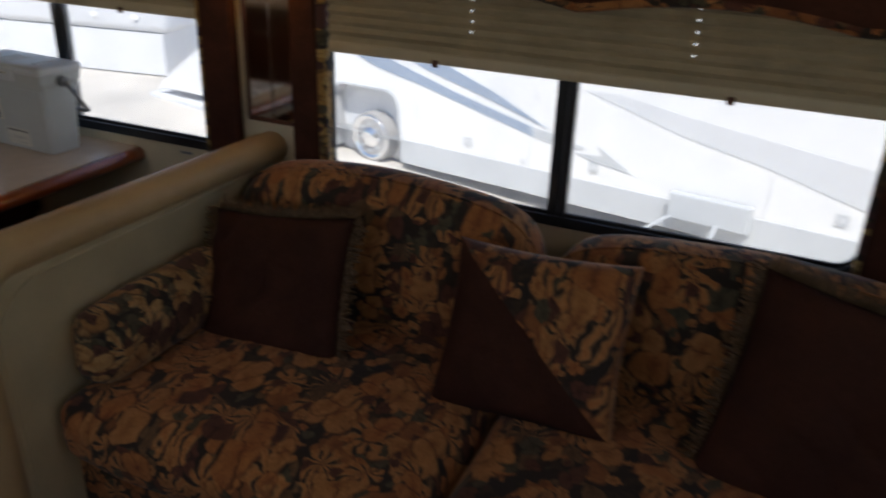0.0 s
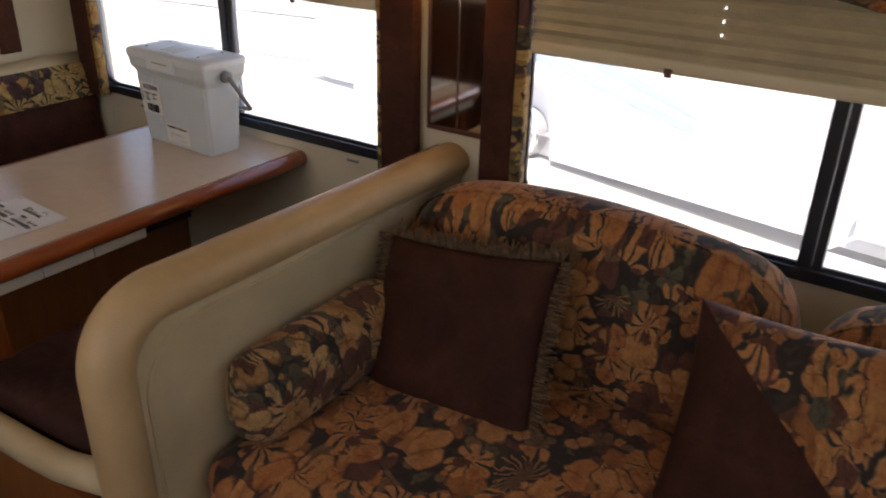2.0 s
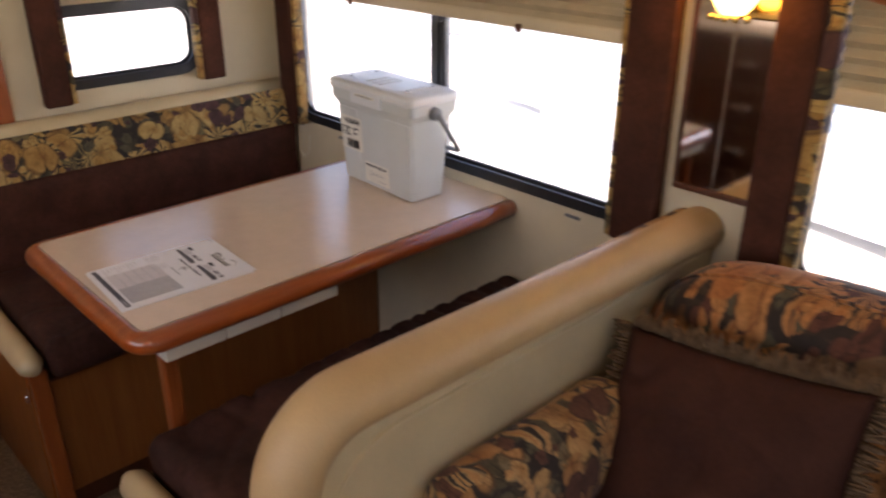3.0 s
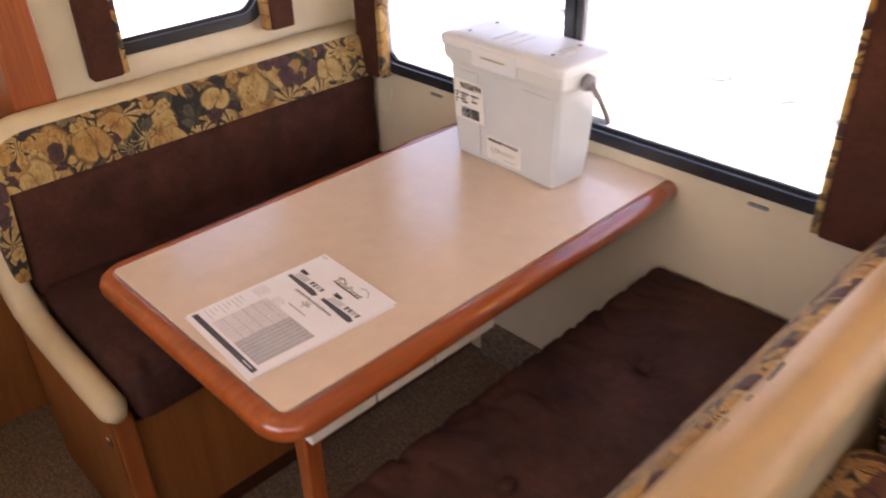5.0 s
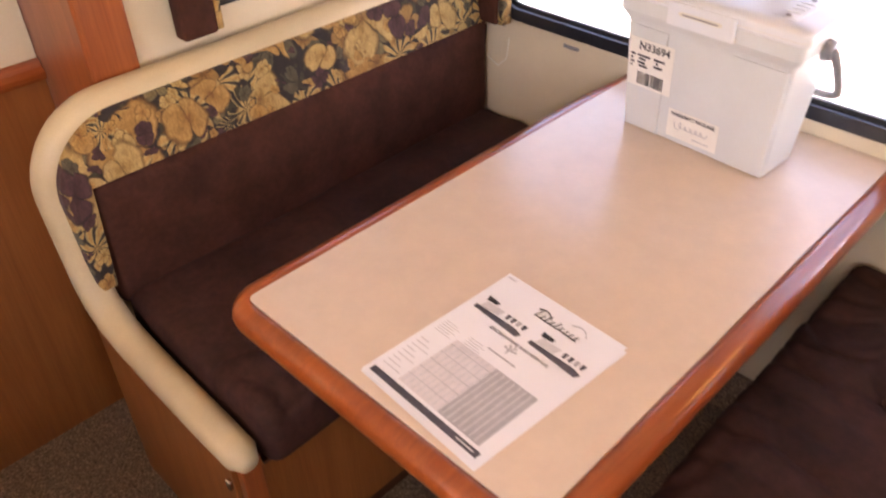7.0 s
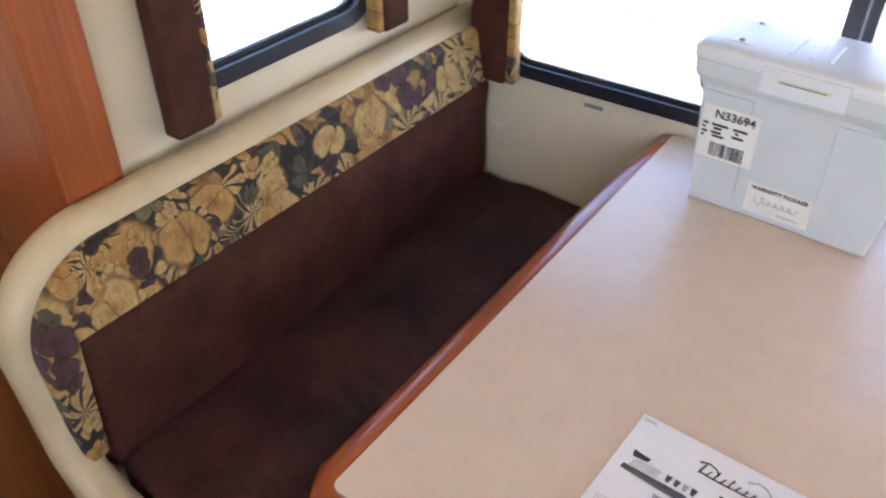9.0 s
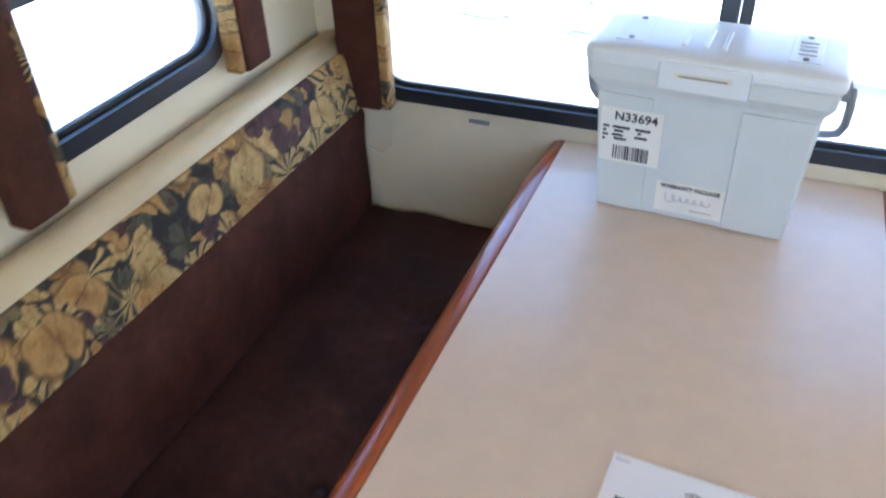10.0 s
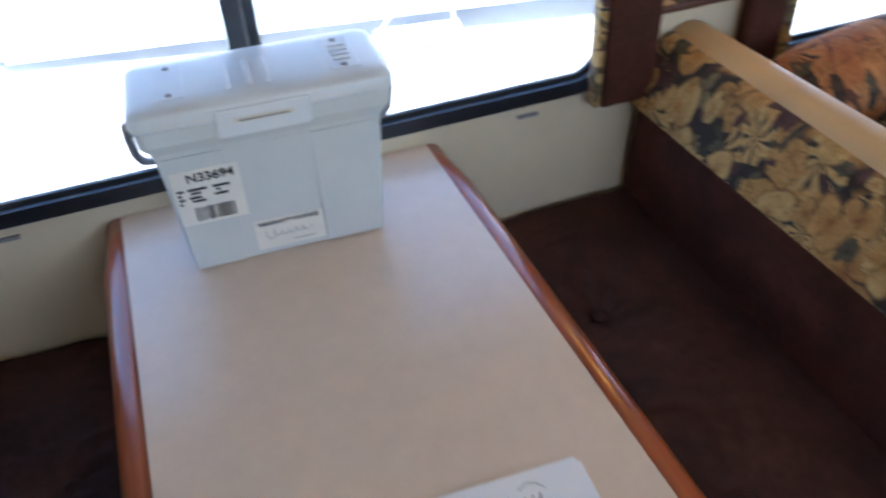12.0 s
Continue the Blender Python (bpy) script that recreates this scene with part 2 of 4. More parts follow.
FLORAL = floral("floral_tapestry", (0.028, 0.018, 0.013), (0.54, 0.315, 0.09), (0.60, 0.41, 0.145), (0.22, 0.18, 0.08), (0.10, 0.04, 0.04), 9.0, "x")
FLORAL_ARM = floral("floral_tapestry_arm", (0.030, 0.018, 0.012), (0.56, 0.29, 0.10), (0.60, 0.36, 0.14), (0.25, 0.19, 0.10), (0.15, 0.06, 0.035), 9.0, "x")
FLORAL_SOFA = floral("floral_tapestry_sofa", (0.030, 0.017, 0.010), (0.53, 0.205, 0.056), (0.58, 0.265, 0.085), (0.22, 0.125, 0.055), (0.15, 0.05, 0.026), 8.6)
CHERRY_Y = wood("cherry_wood_lengthwise", (0.28, 0.055, 0.010), (0.44, 0.106, 0.021), 0.3, "y", 14.0, 0.6)
CHERRY_X = wood("cherry_wood_crosswise", (0.28, 0.055, 0.010), (0.44, 0.106, 0.021), 0.3, "x", 14.0, 0.6)
CHERRY_Z = wood("cherry_wood_upright", (0.28, 0.066, 0.015), (0.44, 0.125, 0.032), 0.35, "z", 14.0, 0.3)
PANEL_WOOD = wood("oak_panelling", (0.30, 0.098, 0.022), (0.40, 0.145, 0.036), 0.45, "z", 7.0, 0.1)
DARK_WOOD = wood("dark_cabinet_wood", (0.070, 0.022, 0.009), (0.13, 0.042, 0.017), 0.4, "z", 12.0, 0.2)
LAMINATE = plain("beige_laminate", (0.70, 0.56, 0.43), 0.24, 0.035, 26.0, 110.0, 0.03, spec=0.65, gloss_vary=0.01)
CARPET = carpet_material()
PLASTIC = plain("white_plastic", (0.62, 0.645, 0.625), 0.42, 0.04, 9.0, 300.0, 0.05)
# Paler and bluer than the body: the lid's sky reflection is in the colour
SKY_TINT_PLASTIC = plain("sky_tinted_white_plastic", (0.72, 0.74, 0.75), 0.33, 0.04, 9.0, 300.0, 0.04)
CREAM_PLASTIC = plain("cream_plastic", (0.72, 0.68, 0.56), 0.4, 0.06, 9.0, 200.0, 0.05)
GREY_PLASTIC = plain("grey_plastic", (0.22, 0.22, 0.23), 0.45, 0.1, 20.0, 200.0, 0.08)
BLACK_METAL = plain("black_window_metal", (0.022, 0.022, 0.026), 0.32, 0.2, 15.0, 200.0, 0.05)
RUBBER = plain("black_rubber", (0.02, 0.02, 0.02), 0.6, 0.2, 15.0, 200.0, 0.1)
CHROME = plain("chrome", (0.85, 0.85, 0.86), 0.12, 0.03, 20.0, 100.0, 0.0, metal=1.0)
BRASS = plain("brass", (0.83, 0.6, 0.22), 0.2, 0.06, 20.0, 100.0, 0.02, metal=1.0)
PAPER = plain("white_paper", (0.83, 0.83, 0.84), 0.5, 0.02, 12.0, 200.0, 0.05)
LABEL = plain("label_paper", (0.80, 0.78, 0.70), 0.5, 0.04, 20.0, 200.0, 0.05)
INK = plain("black_ink", (0.025, 0.025, 0.03), 0.5, 0.1)
DARK_INK = plain("dark_grey_ink", (0.075, 0.07, 0.085), 0.5, 0.2, 60.0)
GREY_INK = plain("grey_ink", (0.42, 0.42, 0.43), 0.5, 0.08, 60.0)
PALE_INK = plain("pale_grey_ink", (0.70, 0.67, 0.67), 0.5, 0.06, 60.0)
LIGHT_INK = plain("light_grey_ink", (0.60, 0.59, 0.60), 0.5, 0.06, 60.0)
GLASS = glass_material("window_glass")
SHADE = plain("pleated_shade_fabric", (0.50, 0.42, 0.28), 0.8, 0.12, 14.0, 300.0, 0.3)
SHADE.node_tree.nodes["Principled BSDF"].inputs["Transmission Weight"].default_value = 0.0
RAIL = plain("tan_shade_rail", (0.58, 0.49, 0.33), 0.4, 0.06)
WHITE_PAINT = plain("white_vehicle_paint", (0.82, 0.82, 0.82), 0.3, 0.04, 1.5, 60.0, 0.02)
GREY_PAINT = plain("grey_vehicle_paint", (0.52, 0.54, 0.56), 0.35, 0.08, 1.5, 60.0, 0.02)
PALE_PAINT = plain("pale_grey_vehicle_paint", (0.66, 0.67, 0.69), 0.35, 0.06, 1.5, 60.0, 0.02)
BLUE_PAINT = plain("blue_vehicle_paint", (0.27, 0.335, 0.44), 0.35, 0.08, 1.5, 60.0, 0.02)
SAND_GROUND = plain("pale_gravel", (0.60, 0.56, 0.50), 0.9, 0.2, 0.8, 30.0, 0.6, relief_size=0.01)
# Tyre colour raised to pale grey: the outdoor glare is put into it
GLARE_TYRE = plain("glare_washed_tyre", (0.38, 0.37, 0.36), 0.85, 0.15, 4.0, 60.0, 0.2)
CEILING_M = plain("white_ceiling_fabric", (0.76, 0.72, 0.62), 0.8, 0.05, 4.0, 300.0, 0.2)

# ---------------- mesh helpers ----------------


def part(name, bm, mat, parent=None, label="", smooth=False):
    """Links a bmesh, built in world metres, as one mesh under a thing or a part."""
    bmesh.ops.recalc_face_normals(bm, faces=bm.faces)
    me = bpy.data.meshes.new(name)
    bm.to_mesh(me)
    bm.free()
    for m in (mat if isinstance(mat, (list, tuple)) else (mat,)):
        me.materials.append(m)
    if smooth:
        for p in me.polygons:
            p.use_smooth = True
    ob = new(name, me)
    if parent is not None:
        ob.parent = parent
        bpy.context.view_layer.update()
        ob.matrix_parent_inverse = parent.matrix_world.inverted()
    if label:
        ob["label"] = label
    return ob


def thing(name, at, label, category, group="", kind=""):
    e = new(name)
    e.location, e.empty_display_size = at, 0.05
    bpy.context.view_layer.update()
    return tagged(e, label, category, group, kind)


def box(bm, x0, x1, y0, y1, z0, z1, bevel=0.0, seg=2):
    ret = bmesh.ops.create_cube(bm, size=1.0)
    vs = ret["verts"]
    for v in vs:
        v.co = Vector(((x0 + x1) / 2 + v.co.x * (x1 - x0), (y0 + y1) / 2 + v.co.y * (y1 - y0), (z0 + z1) / 2 + v.co.z * (z1 - z0)))
    if bevel:
        es = list({e for v in vs for e in v.link_edges})
        bmesh.ops.bevel(bm, geom=es, offset=bevel, segments=seg, profile=0.5, affect="EDGES")
    return bm


def boxed(*a, **k):
    return box(bmesh.new(), *a, **k)


def cushion(size, r, n=(14, 14, 6), puff=(0, 0, 0), warp=0.0, m=None, seed=0.0, fold=0.0):
    """A rounded block about the origin, bulged on each axis, with soft uneven faces, laid at the pose m."""
    bm = bmesh.new()
    half = [s / 2 for s in size]
    rad = [min(r, h * 0.98) for h in half]

    def lines(h, q, k):
        a = [-h, -h + q * 0.25, -h + q * 0.6]
        mid = [(-h + q) + (2 * h - 2 * q) * i / k for i in range(k + 1)]
        return a + mid + [-v for v in reversed(a)]

    L = [lines(h, q, k) for h, q, k in zip(half, rad, n)]
    cache = {}

    def vert(i, j, k):
        key = (i, j, k)
        if key not in cache:
            p = Vector((L[0][i], L[1][j], L[2][k]))
            inner = Vector([max(-h + q, min(h - q, c)) for c, h, q in zip(p, half, rad)])
            d = p - inner
            if d.length > 1e-9:
                w = Vector([c / q if q else 0 for c, q in zip(d, rad)])
                w.normalize()
                p = inner + Vector([c * q for c, q in zip(w, rad)])
            u = [c / h for c, h in zip(p, half)]
            o = Vector()
            for ax in range(3):
                a, b2 = (ax + 1) % 3, (ax + 2) % 3
                o[ax] = u[ax] * puff[ax] * max(0, 1 - u[a] ** 2) * max(0, 1 - u[b2] ** 2)
            if warp:
                s = p * 7 + Vector((seed, seed * 1.7, seed * 0.3))
                o += warp * noise.noise_vector(s)
            if fold:
                o.z += fold * noise.noise(Vector((p.x * 14 + seed, p.y * 3.0, seed)))
            cache[key] = bm.verts.new(p + o)
        return cache[key]

    N = [len(x) - 1 for x in L]
    for ax in range(3):
        a, b2 = (ax + 1) % 3, (ax + 2) % 3
        for side in (0, N[ax]):
            for i in range(N[a]):
                for j in range(N[b2]):
                    q = []
                    for di, dj in ((0, 0), (1, 0), (1, 1), (0, 1)):
                        idx = [0, 0, 0]
                        idx[ax], idx[a], idx[b2] = side, i + di, j + dj
                        q.append(vert(*idx))
                    bm.faces.new(q)
    if m is not None:
        bmesh.ops.transform(bm, matrix=m, verts=bm.verts)
    return bm


def tube(points, radius, sides=10, cap=True, bm=None, flat=1.0):
    """A round bar along points; radius a number or one a point."""
    bm = bm or bmesh.new()
    pts = [Vector(p) for p in points]
    rs = radius if isinstance(radius, (list, tuple)) else [radius] * len(pts)
    rings, up = [], Vector((0, 0, 1))
    for i, p in enumerate(pts):
        d = (pts[min(i + 1, len(pts) - 1)] - pts[max(i - 1, 0)]).normalized()
        side = d.cross(up)
        if side.length < 1e-3:
            side = d.cross(Vector((0, 1, 0)))
        side.normalize()
        top = side.cross(d)
        up = top
        rings.append([bm.verts.new(p + rs[i] * (math.cos(a) * side + flat * math.sin(a) * top)) for a in [2 * math.pi * k / sides for k in range(sides)]])
    for a, b2 in zip(rings, rings[1:]):
        for k in range(sides):
            bm.faces.new((a[k], a[(k + 1) % sides], b2[(k + 1) % sides], b2[k]))
    if cap:
        bm.faces.new(rings[0])
        bm.faces.new(list(reversed(rings[-1])))
    return bm


def prism(outline, axis, a, b2, bevel=0.0, seg=2):
    """A flat outline drawn out from a to b2 along an axis."""
    bm = bmesh.new()

    def at(p, v):
        return Vector((v, *p)) if axis == "x" else Vector((p[0], v, p[1])) if axis == "y" else Vector((*p, v))

    lo, hi = [bm.verts.new(at(p, a)) for p in outline], [bm.verts.new(at(p, b2)) for p in outline]
    f0, f1 = bm.faces.new(lo), bm.faces.new(hi)
    k = len(outline)
    for i in range(k):
        bm.faces.new((lo[i], lo[(i + 1) % k], hi[(i + 1) % k], hi[i]))
    if bevel:
        bmesh.ops.bevel(bm, geom=list(set(f0.edges) | set(f1.edges)), offset=bevel, segments=seg, profile=0.5, affect="EDGES")
    return bm


def arc(cx, cy, r, a0, a1, n=8):
    return [(cx + r * math.cos(radians(a0 + (a1 - a0) * i / n)), cy + r * math.sin(radians(a0 + (a1 - a0) * i / n))) for i in range(n + 1)]


def round_rect(x0, x1, y0, y1, r, n=6):
    return arc(x1 - r, y1 - r, r, 0, 90, n) + arc(x0 + r, y1 - r, r, 90, 180, n) + arc(x0 + r, y0 + r, r, 180, 270, n) + arc(x1 - r, y0 + r, r, 270, 360, n)


def ring_frame(outer, inner, axis, a, b2):
    """A frame between two outlines of the same count, drawn out along an axis."""
    bm = bmesh.new()

    def at(p, v):
        return Vector((v, *p)) if axis == "x" else Vector((p[0], v, p[1]))

    r = [[bm.verts.new(at(p, v)) for p in o] for o in (outer, inner) for v in (a, b2)]
    k = len(outer)
    for i in range(k):
        j = (i + 1) % k
        for p, q in ((0, 1), (1, 3), (3, 2), (2, 0)):
            bm.faces.new((r[p][i], r[p][j], r[q][j], r[q][i]))
    return bm


def text_mesh(name, words, size, mat, m, parent, depth=0.0002, stretch=1.0, bold=0.0):
    cu = bpy.data.curves.new(name, "FONT")
    cu.body, cu.size, cu.extrude, cu.offset = words, size, depth, bold
    cu.align_x, cu.align_y = "CENTER", "CENTER"
    tmp = new("writing", cu)
    bpy.context.view_layer.update()
    me = bpy.data.meshes.new_from_object(tmp.evaluated_get(bpy.context.evaluated_depsgraph_get()))
    bpy.data.objects.remove(tmp)
    me.transform(m @ Matrix.Diagonal((stretch, 1, 1, 1)))
    bm = bmesh.new()
    bm.from_mesh(me)
    bpy.data.meshes.remove(me)
    return part(name, bm, mat, parent)

# ---------------- the shell of the motorhome ----------------
XW, XE, YS, TOP = -0.23, 5.2, -2.5, 2.0


def wall_with_openings(name, axis, at, thick, lo, hi, z0, z1, holes, mat):
    """A wall in the plane axis = at; holes are (a0, a1, z0, z1), in order, not overlapping."""
    bm = bmesh.new()

    def slab(a0, a1, b0, b1):
        if a1 - a0 > 1e-4 and b1 - b0 > 1e-4:
            if axis == "y":
                box(bm, a0, a1, min(at, at + thick), max(at, at + thick), b0, b1)
            else:
                box(bm, min(at, at + thick), max(at, at + thick), a0, a1, b0, b1)

    a = lo
    for h0, h1, hz0, hz1 in holes:
        slab(a, h0, z0, z1)
        slab(h0, h1, z0, hz0)
        slab(h0, h1, hz1, z1)
        a = h1
    slab(a, hi, z0, z1)
    return tagged(part(name, bm, mat), kind="structure")


W1 = (0.108, 1.358, 0.779, 1.62)
W2 = (1.700, 3.085, 0.753, 1.62)
W0 = (-0.70, -0.276, 0.951, 1.155)
wall_with_openings("wall_north", "y", 0.0, 0.05, -0.28, XE, 0.0, TOP, [W1, W2], WALLPAPER)
wall_with_openings("wall_alcove", "x", 0.0, -0.05, -0.815, 0.0, 0.0, TOP, [W0], WALLPAPER)
wall_with_openings("wall_west", "x", XW, -0.05, YS, -0.90, 0.0, TOP, [], WALLPAPER)
# South and east openings are unseen, added to let light in
wall_with_openings("wall_south", "y", YS, -0.05, -0.28, XE, 0.0, TOP, [(0.6, 2.1, 1.1, 1.55), (2.9, 4.1, 1.1, 1.75)], WALLPAPER)
wall_with_openings("wall_east", "x", XE, 0.05, YS, 0.0, 0.0, TOP, [(-2.2, -0.3, 0.95, 1.75)], WALLPAPER)
tagged(part("floor", boxed(-0.30, XE + 0.05, YS - 0.05, 0.05, -0.05, 0.0), CARPET), "speckled brown carpet with worn pile", "carpet", kind="structure")
tagged(part("ceiling", boxed(-0.30, XE + 0.05, YS - 0.05, 0.05, TOP, TOP + 0.04), CEILING_M), kind="structure")
tagged(part("wall_panelling", boxed(XW, XW + 0.006, YS, -0.90, 0.0, 0.822), PANEL_WOOD), "warm brown wood panelling on the lower wall", "panelling", kind="structure")
rail_outline = [(XW + 0.001, 0.822), (XW + 0.016, 0.822), (XW + 0.020, 0.830), (XW + 0.020, 0.838), (XW + 0.012, 0.846), (XW + 0.008, 0.858), (XW + 0.001, 0.860)]
tagged(part("trim", prism(rail_outline, "y", YS, -0.90), CHERRY_Y), "brown wooden chair rail", "moulding", kind="structure")
post = tagged(part("trim", boxed(-0.28, 0.016, -0.897, -0.815, 0.0, TOP, bevel=0.006), CHERRY_Z), "glossy reddish wooden post at the alcove's end", "post", kind="structure")
tagged(part("trim", prism(round_rect(0.0, 0.012, -0.90, -0.888, 0.004, 2), "z", 0.86, TOP), CHERRY_Z, None, ""), "thin wooden bead on the post", "moulding", kind="structure")

# windows


def window(name, axis, at, hole, inner, split, label, bead=0.05):
    a0, a1, z0, z1 = hole
    w = tagged(new(name), label, "window", kind="structure")
    w.location = (a0, at, z0) if axis == "y" else (at, a0, z0)
    bpy.context.view_layer.update()
    s = 1 if axis == "y" else -1
    grow = 0.008
    outer = round_rect(a0 - grow, a1 + grow, z0 - grow, z1 + grow, bead + 0.02)
    inn = round_rect(a0 + inner, a1 - inner, z0 + inner, z1 - inner, bead)
    part("window_frame", ring_frame(outer, inn, axis, at - s * 0.010, at - s * 0.001), BLACK_METAL, w)
    o2 = round_rect(a0 + 0.0005, a1 - 0.0005, z0 + 0.0005, z1 - 0.0005, bead + 0.008)
    i2 = round_rect(a0 + inner * 0.8, a1 - inner * 0.8, z0 + inner * 0.8, z1 - inner * 0.8, bead)
    part("window_frame", ring_frame(o2, i2, axis, at, at + s * 0.030), BLACK_METAL, w)
    o3 = round_rect(a0 + inner * 0.79, a1 - inner * 0.79, z0 + inner * 0.79, z1 - inner * 0.79, bead)
    i3 = round_rect(a0 + inner + 0.006, a1 - inner - 0.006, z0 + inner + 0.006, z1 - inner - 0.006, bead - 0.006)
    part("gasket", ring_frame(o3, i3, axis, at + s * 0.006, at + s * 0.016), RUBBER, w)
    edges = [a0 + inner * 0.9] + ([split] if split else []) + [a1 - inner * 0.9]
    for p, q in zip(edges, edges[1:]):
        g = boxed(p, q, at + s * 0.0105, at + s * 0.0125, z0 + inner, z1 - inner) if axis == "y" else boxed(min(at + s * 0.0105, at + s * 0.0125), max(at + s * 0.0105, at + s * 0.0125), p, q, z0 + inner, z1 - inner)
        g = part("pane", g, GLASS, w)
        g.visible_shadow = False
    if split:
        part("mullion", boxed(split - 0.022, split + 0.006, at + 0.0, at + 0.030, z0 + inner * 0.9, z1 - inner * 0.9, bevel=0.003), BLACK_METAL, w)
        part("mullion", boxed(split + 0.0075, split + 0.026, at + 0.004, at + 0.028, z0 + inner * 0.9, z1 - inner * 0.9, bevel=0.003), BLACK_METAL, w)
        part("latch", boxed(split + 0.010, split + 0.022, at - 0.010, at + 0.004, z0 + 0.36, z0 + 0.44, bevel=0.003), BLACK_METAL, w, "black sliding window latch")
        part("slide_track", boxed(split, a1 - inner, at - 0.004, at + 0.012, z0 + inner * 0.55, z0 + inner * 0.75, bevel=0.001), CHROME, w, "bare metal slide track")
    return w


window("window_1", "y", 0.0, W1, 0.018, 0.735, "sliding window with a black metal frame")
window("window_2", "y", 0.0, W2, 0.018, 2.370, "sliding window above the sofa, black metal frame")
window("window_3", "x", 0.0, W0, 0.018, None, "small rounded window with a black metal frame")

# ---------------- upholstered window surrounds ----------------


def side_panel(axis, at, a0, a1, z0, z1, strip_side, depth=0.045, sw=0.014):
    t = thing("window_side_panel", ((a0 + a1) / 2, at, z0) if axis == "y" else (at, (a0 + a1) / 2, z0), "dark brown padded window side panel with a floral edge", "window trim", "padded window side panels")
    b0, b1 = (a0, a1 - sw) if strip_side > 0 else (a0 + sw, a1)
    s0, s1 = (a1 - sw, a1) if strip_side > 0 else (a0, a0 + sw)
    if axis == "y":
        part("pad", boxed(b0, b1, at - depth, at - 0.011, z0, z1, bevel=0.007, seg=3), SUEDE, t, "", True)
        part("edge_strip", boxed(s0, s1, at - depth * 0.9, at - 0.011, z0 + 0.002, z1, bevel=0.004), FLORAL, t, "floral fabric edge", True)
    else:
        part("pad", boxed(at + 0.011, at + depth, b0, b1, z0, z1, bevel=0.007, seg=3), SUEDE, t, "", True)
        part("edge_strip", boxed(at + 0.011, at + depth * 0.9, s0, s1, z0 + 0.002, z1, bevel=0.004), FLORAL, t, "floral fabric edge", True)
    return t


side_panel("y", 0.0, 0.062, 0.162, 0.760, 1.62, 1, sw=0.018)
side_panel("y", 0.0, 1.313, 1.432, 0.750, 1.62, -1)
side_panel("y", 0.0, 1.621, 1.730, 0.76, 1.62, 1, sw=0.028)
side_panel("y", 0.0, 3.055, 3.175, 0.76, 1.62, -1)
side_panel("x", 0.0, -0.740, -0.657, 0.913, 1.40, 1)
side_panel("x", 0.0, -0.298, -0.216, 0.922, 1.40, -1)

# pleated shades, with the light showing through the cord holes


def shade(x0, x1, z0, z1, cords, label, rail=0.030):
    t = thing("pleated_shade", ((x0 + x1) / 2, -0.02, z0), label, "window shade", "pleated window shades")
    part("bottom_rail", boxed(x0, x1, -0.036, -0.012, z0, z0 + rail, bevel=0.006, seg=3), RAIL, t, "tan bottom rail", True)
    bm = bmesh.new()
    xs = [x0]
    for c in cords:
        xs += [c - 0.0018, c + 0.0018]
    xs.append(x1)
    rows, z, i = [], z0 + rail, 0
    while z < z1:
        rows.append((z, -0.020 if i % 2 else -0.034))
        z += 0.0125
        i += 1
    grid = [[bm.verts.new((x, y, zz)) for x in xs] for zz, y in rows]
    for r in range(len(rows) - 1):
        z_lo, y_lo = rows[r]
        z_hi, y_hi = rows[r + 1]
        for k in range(len(xs) - 1):
            q = (grid[r][k], grid[r][k + 1], grid[r + 1][k + 1], grid[r + 1][k])
            if k % 2 and cords:
                if r % 2 == 0 and z_lo > z0 + 0.075:
                    # a hole in the middle of each second fold
                    ms = [bm.verts.new(q[0].co.lerp(q[3].co, f)) for f in (0.3, 0.7)]
                    me = [bm.verts.new(q[1].co.lerp(q[2].co, f)) for f in (0.3, 0.7)]
                    bm.faces.new((q[0], q[1], me[0], ms[0]))
                    bm.faces.new((ms[1], me[1], q[2], q[3]))
                    continue
            bm.faces.new(q)
    part("pleated_fabric", bm, SHADE, t)
    part("head_rail", boxed(x0, x1, -0.045, -0.011, z1 - 0.01, z1 + 0.03, bevel=0.004), RAIL, t)
    for c in (x0 + (x1 - x0) * 0.235, x0 + (x1 - x0) * 0.765):
        part("pull_clip", boxed(c - 0.008, c + 0.008, -0.042, -0.036, z0 - 0.006, z0 + 0.012, bevel=0.002), DARK_WOOD, t, "small dark clip")
    return t


shade(0.166, 1.310, 1.160, 1.56, [0.45, 1.0], "tan pleated shade half lowered over the dinette window")
shade(1.734, 3.052, 1.118, 1.56, [2.132, 2.650], "tan pleated shade half lowered over the sofa window")

# valance with a scalloped lower edge
val = thing("valance", (2.40, -0.09, 1.31), "dark brown window valance with a scalloped floral edge", "valance")


def scallop(x):
    return 1.286 + 0.034 * abs(math.sin(math.pi * (x - 2.41) / 0.56)) ** 0.8


xs = [1.62 + 1.56 * i / 48 for i in range(49)]
part("board", prism([(x, scallop(x) + 0.012) for x in xs] + [(3.18, 1.64), (1.62, 1.64)], "y", -0.11, -0.085, 0.004), SUEDE, val)
part("floral_edge", tube([(x, -0.0975, scallop(x) + 0.006) for x in xs], 0.014, 8), FLORAL_SOFA, val, "floral piped edge", True)
part("return_board", boxed(1.62, 1.635, -0.084, -0.050, 1.42, 1.64), SUEDE, val)
part("return_board", boxed(3.165, 3.18, -0.084, -0.050, 1.42, 1.64), SUEDE, val)

# ---------------- dinette ----------------


